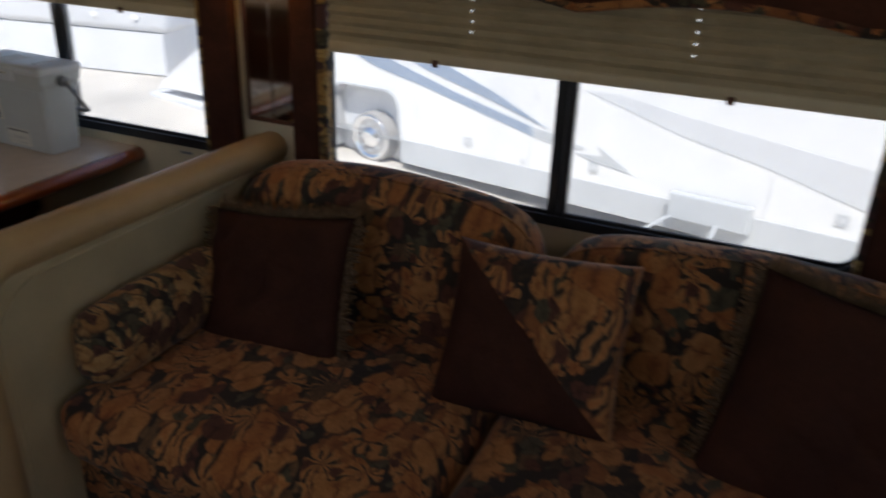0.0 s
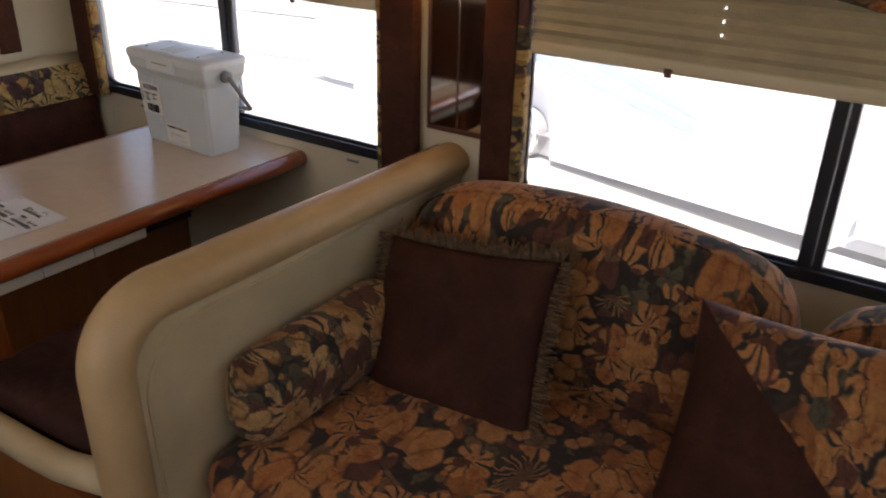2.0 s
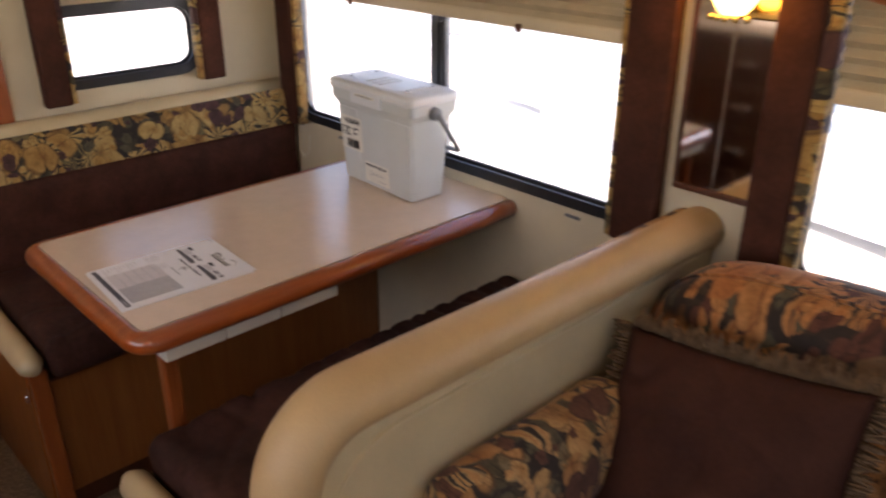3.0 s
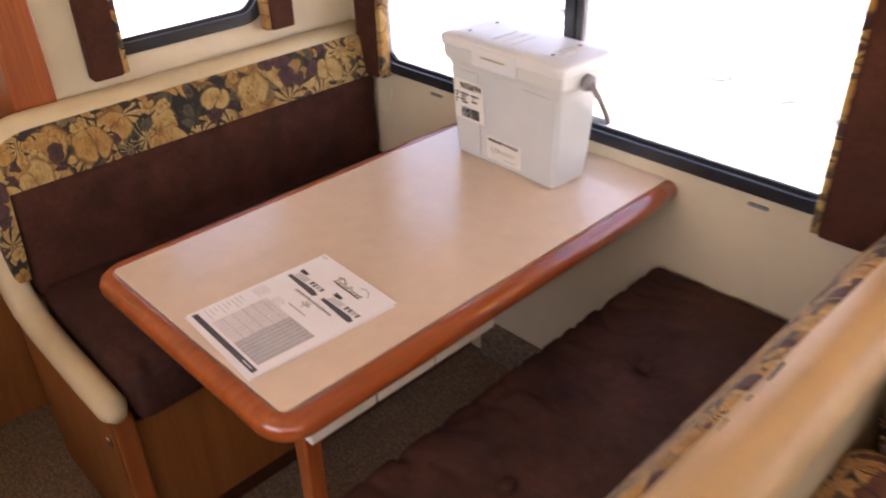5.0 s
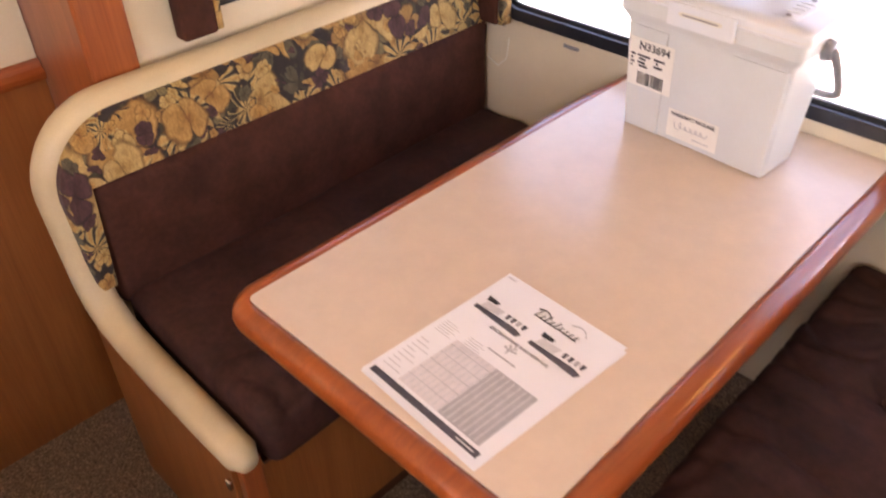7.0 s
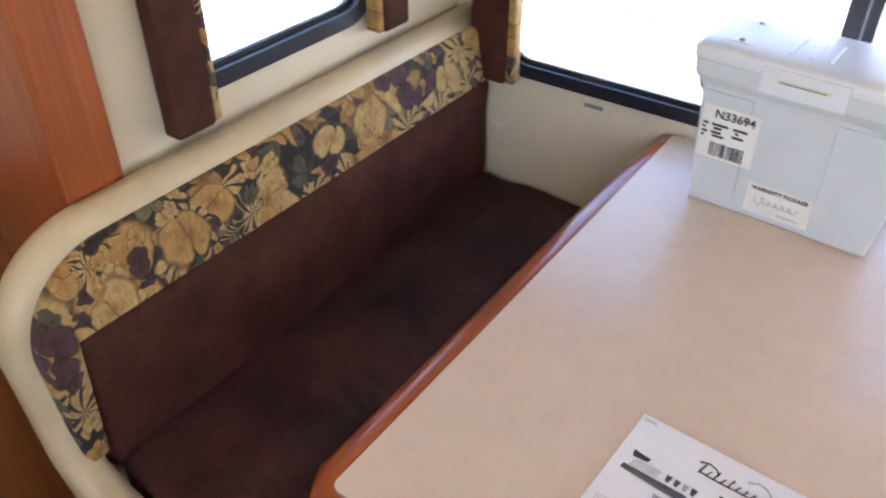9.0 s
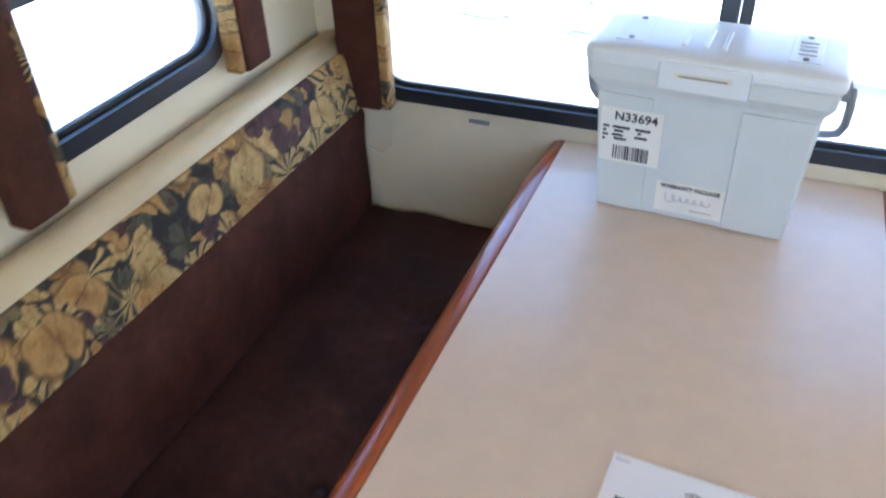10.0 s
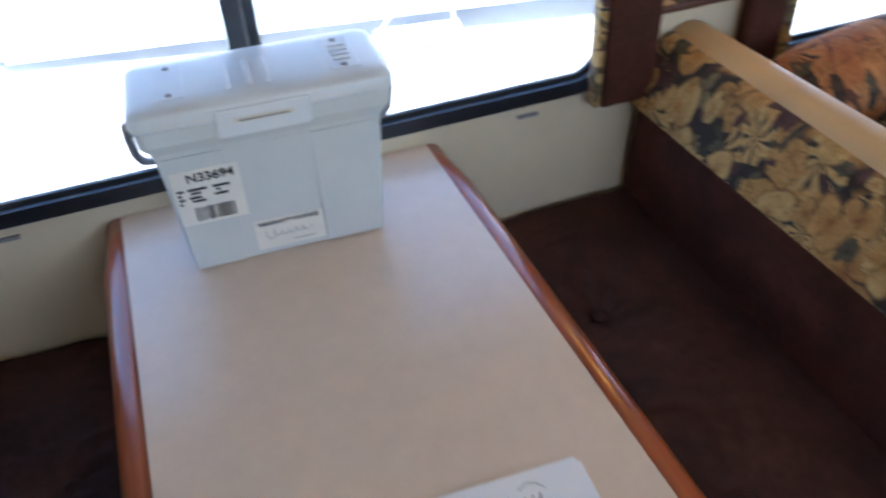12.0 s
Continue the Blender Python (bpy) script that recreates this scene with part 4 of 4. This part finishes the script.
part("clasp", local(boxed(-0.064, 0.056, -0.0830, -0.0740, 0.2190, 0.2585, bevel=0.003)), SKY_TINT_PLASTIC, bucket, "raised front clasp")
part("clasp_slot", local(prism(round_rect(-0.042, 0.034, 0.2390, 0.2455, 0.003, 4), "y", -0.0842, -0.0826)), CREAM_PLASTIC, bucket, "narrow slot in the clasp")
# No gap is cut: a thin grey strip paints the slot's shade
part("clasp_slot", local(prism(round_rect(-0.036, 0.028, 0.2410, 0.2430, 0.0009, 3), "y", -0.0850, -0.0840)), GREY_PLASTIC, bucket, "grey strip painting the shade in the slot")
# the front is a recessed panel between two raised end panels
for x0, x1 in ((-0.1375, -0.066), (0.050, 0.1375)):
    bm = bmesh.new()
    q = []
    for z, y, w in ((0.003, -0.0500, 0.0), (0.194, -0.0606, 0.0090)):
        a, b2 = (x0 - w, x1) if x0 < 0 else (x0, x1 + w)
        q.append([bm.verts.new(p) for p in ((a, y + 0.004, z), (a + 0.002, y - 0.0022, z), (b2 - 0.002, y - 0.0022, z), (b2, y + 0.004, z))])
    for i in range(4):
        bm.faces.new((q[0][i], q[0][(i + 1) % 4], q[1][(i + 1) % 4], q[1][i]))
    bm.faces.new(q[0])
    bm.faces.new(q[1])
    part("end_panel", local(bm), PLASTIC, bucket, "slightly raised end panel")
for x in (-0.040, -0.012, 0.012):
    part("lid_groove", local(cushion((0.007, 0.070, 0.006), 0.0025, (2, 6, 1), m=Matrix.Translation((x, -0.012, 0.2690)))), SKY_TINT_PLASTIC, lid, "raised lid rib", True)
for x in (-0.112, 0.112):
    part("lid_plate", local(boxed(x - 0.020, x + 0.020, -0.050, 0.050, 0.2640, 0.2700, bevel=0.0015)), SKY_TINT_PLASTIC, lid, "raised lid plate")
    for y in (-0.040, 0.038):
        bm = bmesh.new()
        bmesh.ops.create_cone(bm, cap_ends=True, segments=14, radius1=0.0042, radius2=0.0036, depth=0.002)
        bmesh.ops.translate(bm, verts=bm.verts, vec=(x, y, 0.2707))
        part("rivet", local(bm), GREY_PLASTIC, lid, "dark rivet")
for k in range(4):
    part("lid_ridge", local(boxed(0.101, 0.124, -0.026 + 0.0140 * k, -0.019 + 0.0140 * k, 0.2690, 0.2722, bevel=0.0012)), SKY_TINT_PLASTIC, lid, "small raised ridge")
for s in (-1, 1):
    bm = bmesh.new()
    bmesh.ops.create_cone(bm, cap_ends=True, segments=20, radius1=0.017, radius2=0.015, depth=0.012)
    bmesh.ops.transform(bm, matrix=Matrix.Translation((s * 0.169, 0.0, 0.220)) @ pose(0, 0, 0, 0, 90, 0), verts=bm.verts)
    part("handle_boss", local(bm), GREY_PLASTIC, bucket, "round grey handle pivot", True)
hp = [(0.177, 0.0, 0.220), (0.181, 0.020, 0.188), (0.182, 0.044, 0.150), (0.177, 0.062, 0.128), (0.166, 0.075, 0.118), (0.15, 0.082, 0.112), (0.0, 0.084, 0.110)]
hp += [(-x, y, z) for x, y, z in reversed(hp[:-1])]
bm = tube(hp, 0.0065, 8, True, None, 1.0)
part("handle", local(bm), GREY_PLASTIC, bucket, "grey bail handle hanging behind", True)


def on_front(x0, x1, z0, z1, proud=0.0):
    """A sheet on the bucket's sloping front."""
    f = lambda z: -(0.0500 + (z - 0.003) * 0.0103 / 0.183) - 0.0006 - proud
    t = 0.0006
    bm = bmesh.new()
    v = [bm.verts.new(p) for p in ((x0, f(z0), z0), (x1, f(z0), z0), (x1, f(z1), z1), (x0, f(z1), z1), (x0, f(z0) + t, z0), (x1, f(z0) + t, z0), (x1, f(z1) + t, z1), (x0, f(z1) + t, z1))]
    for q in ((0, 1, 2, 3), (4, 5, 6, 7), (0, 1, 5, 4), (1, 2, 6, 5), (2, 3, 7, 6), (3, 0, 4, 7)):
        bm.faces.new([v[i] for i in q])
    return local(bm)


lab = part("label", on_front(-0.139, -0.050, 0.084, 0.173, 0.0026), LABEL, bucket, "cream stock label with a bar code")
text_mesh("printed_number", "N33694", 0.019, INK, BM @ Matrix.Translation((-0.088, -0.0634, 0.160)) @ pose(0, 0, 0, 93.2, 0, 0), lab, 0.0003, 1.0, 0.0003)
for x0, x1, z in ((-0.135, -0.126, 0.140), (-0.121, -0.096, 0.140), (-0.088, -0.066, 0.140), (-0.135, -0.130, 0.133), (-0.118, -0.105, 0.134), (-0.084, -0.079, 0.134), (-0.135, -0.127, 0.126), (-0.121, -0.105, 0.127), (-0.088, -0.070, 0.127), (-0.135, -0.131, 0.119), (-0.118, -0.100, 0.121)):
    part("printed_line", on_front(x0, x1, z, z + 0.0038, 0.0032), INK, lab)
rng = random.Random(5)
x = -0.118
while x < -0.066:
    wd = rng.choice((0.0008, 0.0012, 0.002, 0.0028))
    part("bar", on_front(x, x + wd, 0.089, 0.112, 0.0032), INK, lab)
    x += wd + rng.choice((0.0009, 0.0014, 0.002))
lab2 = part("label", on_front(-0.048, 0.051, 0.012, 0.065, 0.0010), LABEL, bucket, "cream warranty label")
text_mesh("printed_words", "WARRANTY PACKAGE", 0.0090, INK, BM @ Matrix.Translation((0.001, -0.0555, 0.0575)) @ pose(0, 0, 0, 93.2, 0, 0), lab2, 0.0003, 0.92, 0.00025)
curve = [(-0.032 + 0.062 * k / 72 - 0.004 * math.sin(k * 0.52), -0.0541, 0.037 + (0.007 if k < 16 else 0.0035) * math.cos(k * 0.52)) for k in range(73)]
part("printed_emblem", local(tube(curve, 0.0006, 5)), GREY_INK, lab2, "grey scrolled emblem", True)
part("printed_line", on_front(0.004, 0.036, 0.020, 0.0215, 0.0016), GREY_INK, lab2)

# ---------------- brochure ----------------
PM = Matrix.Translation((0.819, -0.808, 0.7404)) @ pose(0, 0, 0, 0, 0, -3.1) @ Matrix.Diagonal((0.95, 0.955, 1.0, 1.0))
bro = thing("brochure", PM.translation, "white printed brochure sheets lying on the dinette table", "brochure")


def sheet(dx, dy, z, turn, curl):
    bm = bmesh.new()
    n = 14
    g = []
    for i in range(n + 1):
        g.append([])
        for j in range(n + 1):
            u, v = i / n, j / n
            lift = curl * (max(0, u - 0.6) / 0.4) ** 2 * (0.5 + 0.5 * v)
            g[-1].append(bm.verts.new(((u - 0.5) * 0.216, (v - 0.5) * 0.279, z + lift)))
    low = [[bm.verts.new(p.co - Vector((0, 0, 0.0004))) for p in r] for r in g]
    for i in range(n):
        for j in range(n):
            bm.faces.new((g[i][j], g[i + 1][j], g[i + 1][j + 1], g[i][j + 1]))
            bm.faces.new((low[i][j], low[i][j + 1], low[i + 1][j + 1], low[i + 1][j]))
    for i in range(n):
        for a, b2 in (((i, 0), (i + 1, 0)), ((i, n), (i + 1, n)), ((0, i), (0, i + 1)), ((n, i), (n, i + 1))):
            bm.faces.new((g[a[0]][a[1]], g[b2[0]][b2[1]], low[b2[0]][b2[1]], low[a[0]][a[1]]))
    bmesh.ops.transform(bm, matrix=PM @ pose(dx, dy, 0, 0, 0, turn), verts=bm.verts)
    return bm


part("sheet", sheet(0.003, -0.005, 0.0010, -0.8, 0.0), PAPER, bro)
top_sheet = part("sheet", sheet(0, 0, 0.0024, 0, 0.0), PAPER, bro)


def printed(x0, x1, y0, y1, mat, name="printed_block", lift=0.0):
    b2 = boxed(x0, x1, y0, y1, 0.0024, 0.00275 + lift)
    bmesh.ops.transform(b2, matrix=PM, verts=b2.verts)
    return part(name, b2, mat, top_sheet)


def printed_shape(points, mat, name="printed_picture", lift=0.0003):
    b2 = prism(points, "z", 0.0024, 0.00275 + lift)
    bmesh.ops.transform(b2, matrix=PM, verts=b2.verts)
    return part(name, b2, mat, top_sheet)


printed(-0.100, 0.098, -0.1335, -0.1235, DARK_INK, "printed_bar")
printed(0.060, 0.090, -0.1295, -0.1275, LIGHT_INK, "printed_line", 0.0003)
printed(-0.060, 0.0145, -0.118, -0.014, PALE_INK)
printed(0.0150, 0.088, -0.118, -0.014, GREY_INK)
for k in range(5):
    printed(-0.060, 0.088, -0.1000 + k * 0.0185, -0.0993 + k * 0.0185, GREY_INK, "printed_rule", 0.0005)
for k in range(15):
    printed(-0.055 + k * 0.0095, -0.0532 + k * 0.0095, -0.116, -0.016, LIGHT_INK, "printed_rule", 0.0003)
for k in range(9):
    printed(-0.098, -0.066 - 0.008 * (k % 3), -0.112 + k * 0.0082, -0.1102 + k * 0.0082, LIGHT_INK, "printed_line")
for x0 in (-0.098, -0.05):
    for k in range(6):
        printed(x0, x0 + 0.03 - 0.006 * (k % 2), -0.021 + k * 0.0045, -0.0196 + k * 0.0045, LIGHT_INK, "printed_line")
words = PM @ Matrix.Translation((0.006, 0.036, 0.0029))
text_mesh("printed_title", "SPECIFICATIONS & FLOORPLANS", 0.0072, INK, words, top_sheet, 0.0002)
for cx, cy in ((-0.050, 0.060), (0.054, 0.060)):
    printed_shape([(cx - 0.044, cy - 0.010), (cx + 0.040, cy - 0.014), (cx + 0.044, cy - 0.006), (cx + 0.030, cy - 0.002), (cx - 0.044, cy - 0.003)], DARK_INK)
    printed_shape([(cx - 0.042, cy + 0.022), (cx - 0.020, cy + 0.020), (cx - 0.022, cy + 0.014), (cx - 0.040, cy + 0.013)], INK)
    printed_shape([(cx - 0.035, cy + 0.011), (cx - 0.002, cy + 0.012), (cx - 0.006, cy + 0.000), (cx - 0.038, cy - 0.001)], LIGHT_INK)
    for k in range(4):
        printed_shape([(cx + 0.004 + k * 0.010, cy + 0.012), (cx + 0.011 + k * 0.010, cy + 0.012), (cx + 0.009 + k * 0.010, cy + 0.002), (cx + 0.005 + k * 0.010, cy + 0.003)], DARK_INK if k != 2 else GREY_INK)
# a flowing emblem of slanted pen strokes with a small arched fin
pen = [[(-0.020 + 0.0085 * k + 0.004 * q, 0.097 + 0.001 * (k % 2) + h * q) for q in (0.0, 0.35, 0.7, 1.0)] for k, h in enumerate((0.016, 0.009, 0.015, 0.008, 0.014, 0.008, 0.009, 0.008, 0.010))]
pen += [[(-0.024, 0.112), (-0.014, 0.116), (-0.004, 0.113), (0.001, 0.106)], [(-0.018, 0.0985), (0.005, 0.0975), (0.030, 0.0985), (0.054, 0.0970)]]
for way in pen:
    b2 = tube([(x, y, 0.0030) for x, y in way], 0.0009, 5)
    bmesh.ops.transform(b2, matrix=PM, verts=b2.verts)
    part("printed_emblem", b2, INK, top_sheet, "dark pen stroke of the emblem", True)
b2 = tube([(0.030, 0.118, 0.003), (0.042, 0.124, 0.003), (0.052, 0.121, 0.003), (0.060, 0.112, 0.003)], 0.0008, 5)
bmesh.ops.transform(b2, matrix=PM, verts=b2.verts)
part("printed_emblem", b2, GREY_INK, top_sheet, "", True)
for dx, dy, ang in ((0, 0, 100), (0, 0.009, 20), (0, 0.009, 70), (0, 0.009, 120), (0, 0.009, 165)):
    a = radians(ang)
    ln = 0.011
    cx, cy = 0.004 + dx, 0.012 + dy
    printed_shape([(cx, cy), (cx + ln * math.cos(a - 0.2), cy + ln * math.sin(a - 0.2)), (cx + ln * math.cos(a + 0.2), cy + ln * math.sin(a + 0.2))], GREY_INK, "printed_emblem")
printed(-0.020, 0.030, 0.004, 0.0065, GREY_INK, "printed_line")
printed(-0.104, -0.088, 0.130, 0.1335, LIGHT_INK, "printed_line")

# ---------------- wall fittings by the dinette ----------------
for x in (0.325, 1.20):
    f = tagged(part("wall_bracket", boxed(x - 0.02, x + 0.02, -0.006, -0.001, 0.745, 0.752, bevel=0.001), GREY_PLASTIC), "small grey bracket under the window frame", "bracket", "brackets under the window")
bm = tube([(0.075, -0.003, 0.70), (0.085, -0.006, 0.66), (0.12, -0.006, 0.645), (0.145, -0.005, 0.67), (0.15, -0.004, 0.72)], 0.0018, 6)
tagged(part("shade_cord", bm, CREAM_PLASTIC, None, "", True), "thin loose cord hanging on the wall", "cord")

# ---------------- galley opposite ----------------


def cabinet(x0, x1, drawers):
    t = thing("base_cabinet", ((x0 + x1) / 2, -2.22, 0.0), "dark wooden galley cabinet with " + ("bright drawer pulls" if drawers else "a bright door pull"), "cabinet", "galley cabinets")
    part("body", boxed(x0, x1, -2.49, -1.97, 0.06, 0.875, bevel=0.002), DARK_WOOD, t)
    part("plinth", boxed(x0 + 0.002, x1 - 0.002, -2.49, -2.02, 0.0, 0.059), RUBBER, t)
    n = drawers or 1
    for i in range(n):
        z0 = 0.09 + (0.765 / n) * i
        d = part("drawer_front" if drawers else "door", boxed(x0 + 0.012, x1 - 0.012, -1.969, -1.950, z0, z0 + 0.765 / n - 0.012, bevel=0.005), DARK_WOOD, t)
        zc = z0 + 0.765 / n * (0.5 if drawers else 0.85)
        part("handle", tube([((x0 + x1) / 2 - 0.05, -1.949, zc), ((x0 + x1) / 2 - 0.045, -1.930, zc), ((x0 + x1) / 2 + 0.045, -1.930, zc), ((x0 + x1) / 2 + 0.05, -1.949, zc)], 0.005, 8), CHROME, d, "chrome bar pull", True)
    return t


cabinet(-0.20, 0.38, 0)
cabinet(0.384, 0.90, 4)
cabinet(0.904, 1.46, 0)
cabinet(1.464, 1.98, 4)
tagged(part("worktop", boxed(-0.22, 2.0, -2.49, -1.94, 0.876, 0.905, bevel=0.005), LAMINATE), "beige laminate galley worktop", "worktop")

# ---------------- outside ----------------
GZ = -1.0
tagged(part("ground", boxed(-60, 60, -60, 60, GZ - 0.1, GZ), SAND_GROUND), "pale sunlit gravel lot", "ground", kind="structure")
shell = thing("own_motorhome_shell", (2.5, -1.2, GZ), "white outer shell of the motorhome", "motorhome body")
part("skirt", boxed(-0.32, 5.4, -2.56, -2.552, -0.8, 0.0), WHITE_PAINT, shell)
part("roof", boxed(-0.36, 5.4, -2.6, 0.08, 2.05, 2.12, bevel=0.02), WHITE_PAINT, shell)
part("underbody", boxed(-0.32, 5.4, -2.55, 0.05, -0.35, -0.055), GREY_PAINT, shell)

RV = Matrix.Translation((0.3, 4.58, 0.0)) @ pose(0, 0, 0, 0, 0, -14) @ pose(0, 0, 0, 0, -1.95, 0)
rv = thing("parked_motorhome", (1.0, 5.6, GZ), "white parked motorhome with blue and grey swoosh stripes", "motorhome")


def rv_part(name, bm, mat, parent=None, label="", smooth=False):
    bmesh.ops.transform(bm, matrix=RV, verts=bm.verts)
    return part(name, bm, mat, parent or rv, label, smooth)


A0, A1, AT, AR = -1.70, -0.85, -0.235, 0.16
LOW = -0.69
arch = [(A0, LOW), (A0, AT - AR)] + [(A0 + AR - AR * math.cos(radians(a)), AT - AR + AR * math.sin(radians(a))) for a in (15, 30, 45, 60, 75, 90)] + [(A1 - AR + AR * math.sin(radians(a)), AT - AR + AR * math.cos(radians(a))) for a in (0, 15, 30, 45, 60, 75, 90)] + [(A1 + 0.03, LOW)]
hull_o = [(-4.80, -0.74), (-4.65, LOW)] + arch + [(8.0, LOW), (8.0, 2.2), (-2.9, 2.2), (-3.2, 1.5), (-3.5, 0.40), (-3.886, -0.138), (-4.70, -0.62)]
rv_part("body", prism(hull_o, "y", 0.0, 2.3), WHITE_PAINT, None, "white fibreglass body")
rv_part("skirt", boxed(A1 + 0.035, 8.0, -0.008, 2.2, -0.90, -0.668, bevel=0.004), GREY_PAINT, None, "grey lower skirt")
rv_part("skirt", boxed(-3.8, A0 - 0.02, -0.008, 2.2, -0.90, -0.668, bevel=0.004), GREY_PAINT, None, "grey lower skirt")
rv_part("bumper", boxed(-5.0, -3.75, -0.02, 2.3, -0.95, -0.78, bevel=0.05, seg=3), PALE_PAINT, None, "pale front bumper")
# Well painted pale to offset the shade inside the arch
rv_part("arch_liner", boxed(A0 - 0.03, A1 + 0.05, 0.16, 0.18, -0.94, AT + 0.02), PALE_PAINT, None, "pale grey wheel well")
mid = (A0 + A1) / 2
lip = [(u + (0.02 if u > mid else -0.02), z + 0.02 * (z > AT - 0.08)) for u, z in arch]
rv_part("wheel_arch", ring_frame(lip, arch, "y", -0.015, 0.15), GREY_PAINT, None, "grey wheel arch lip")


def cyl(u, y, z, r, d, seg=32):
    bm = bmesh.new()
    bmesh.ops.create_cone(bm, cap_ends=True, segments=seg, radius1=r, radius2=r, depth=d)
    bmesh.ops.transform(bm, matrix=Matrix.Translation((u, y, z)) @ pose(0, 0, 0, 90, 0, 0), verts=bm.verts)
    return bm


def rim_dish():
    """A dished wheel cover with a raised rolled edge."""
    bm = bmesh.new()
    rows = [[bm.verts.new((-1.225 + r * math.cos(a), y, -0.725 + r * math.sin(a))) for a in [2 * math.pi * k / 36 for k in range(36)]] for r, y in ((0.225, 0.03), (0.225, 0.0), (0.212, -0.008), (0.198, 0.0), (0.150, 0.030), (0.105, 0.020), (0.085, -0.02), (0.05, -0.03))]
    for a, b2 in zip(rows, rows[1:]):
        for k in range(36):
            bm.faces.new((a[k], a[(k + 1) % 36], b2[(k + 1) % 36], b2[k]))
    bm.faces.new(rows[-1])
    return bm


wheel = rv_part("wheel", cyl(-1.225, 0.09, -0.725, 0.245, 0.16), GLARE_TYRE, None, "tyre paled to grey as if washed out by glare")
rv_part("rim", rim_dish(), CHROME, wheel, "dished chrome wheel cover", True)
for k in range(8):
    a = 2 * math.pi * k / 8
    rv_part("lug", cyl(-1.225 + 0.13 * math.cos(a), 0.012, -0.725 + 0.13 * math.sin(a), 0.018, 0.03, 10), GREY_PAINT, wheel)


def stripe(pts, mat, proud=0.006):
    return rv_part("stripe", prism(pts, "y", -proud, -0.001), mat, None, "painted swoosh stripe")


stripe([(-2.0, 0.28), (-1.094, -0.02), (-0.5, -0.13), (-0.10, -0.222), (0.664, -0.392), (0.653, -0.312), (-0.15, -0.135), (-0.826, 0.045), (-2.0, 0.40)], BLUE_PAINT)
stripe([(-1.0, 0.20), (-0.52, 0.035), (0.2, -0.14), (0.79, -0.30), (0.3, -0.09), (-0.175, 0.065), (-0.6, 0.24)], BLUE_PAINT, 0.007)
stripe([(0.68, -0.395), (0.67, -0.315), (0.94, -0.345), (1.16, -0.41), (1.02, -0.44)], GREY_PAINT, 0.006)
stripe([(1.061, -0.455), (1.31, -0.440), (1.26, -0.362), (1.58, -0.537), (1.22, -0.492)], GREY_PAINT, 0.008)
stripe([(1.15, 0.06), (1.232, 0.033), (1.932, -0.163), (2.593, -0.291), (3.358, -0.485), (4.3, -0.64), (4.3, -0.29), (3.286, -0.18), (2.632, -0.10), (1.929, -0.014), (1.4, 0.07)], PALE_PAINT, 0.005)
for u, z, k in ((-0.01, -0.555, 0.042), (0.573, -0.625, 0.022), (1.244, -0.544, 0.042), (3.119, -0.545, 0.042)):
    plate = rv_part("lock_plate", boxed(u - k, u + k, -0.012, -0.0085, z - k, z + k, bevel=0.002), GREY_PAINT, None, "grey compartment lock")
    rv_part("lock_cup", boxed(u - k * 0.55, u + k * 0.55, -0.0145, -0.0122, z - k * 0.5, z + k * 0.5, bevel=0.001), PALE_PAINT, plate)
for u in (-0.6, 0.63, 2.62, 4.2):
    rv_part("hatch_seam", boxed(u - 0.004, u + 0.004, -0.0095, -0.001, -0.84, -0.22), PALE_PAINT)
step = rv_part("entry_step", boxed(1.93, 2.54, -0.10, -0.012, -0.78, -0.575, bevel=0.012), GREY_PAINT, None, "grey fold-down entry step housing")
rv_part("tread", boxed(1.76, 2.34, -0.50, -0.25, -0.89, -0.855, bevel=0.006), GREY_PAINT, step, "metal step tread")
for u in (1.79, 2.31):
    rv_part("bracket", tube([(max(u, 1.96), -0.09, -0.76), (u, -0.26, -0.875)], 0.014, 8), GREY_PAINT, step)

FAR = Matrix.Translation((-4.9, 6.6, 0.0)) @ pose(0, 0, 0, 0, 0, 8)
far = thing("parked_trailer", (-7.0, 7.4, GZ), "pale grey travel trailer parked beyond the motorhome", "trailer")


def far_part(name, bm, mat, label="", smooth=False):
    bmesh.ops.transform(bm, matrix=FAR, verts=bm.verts)
    return part(name, bm, mat, far, label, smooth)


far_part("body", boxed(-7.0, 0.0, 0.0, 2.3, -0.42, 1.9, bevel=0.12, seg=3), PALE_PAINT, "pale grey ribbed body", True)
far_part("skirt", boxed(-6.9, -0.1, 0.05, 2.2, -0.98, -0.42), PALE_PAINT, "pale underframe")
for u in (-1.1, -0.45):
    far_part("marker_light", boxed(u - 0.05, u + 0.05, -0.03, 0.0, -0.25, -0.19, bevel=0.01), WHITE_PAINT)
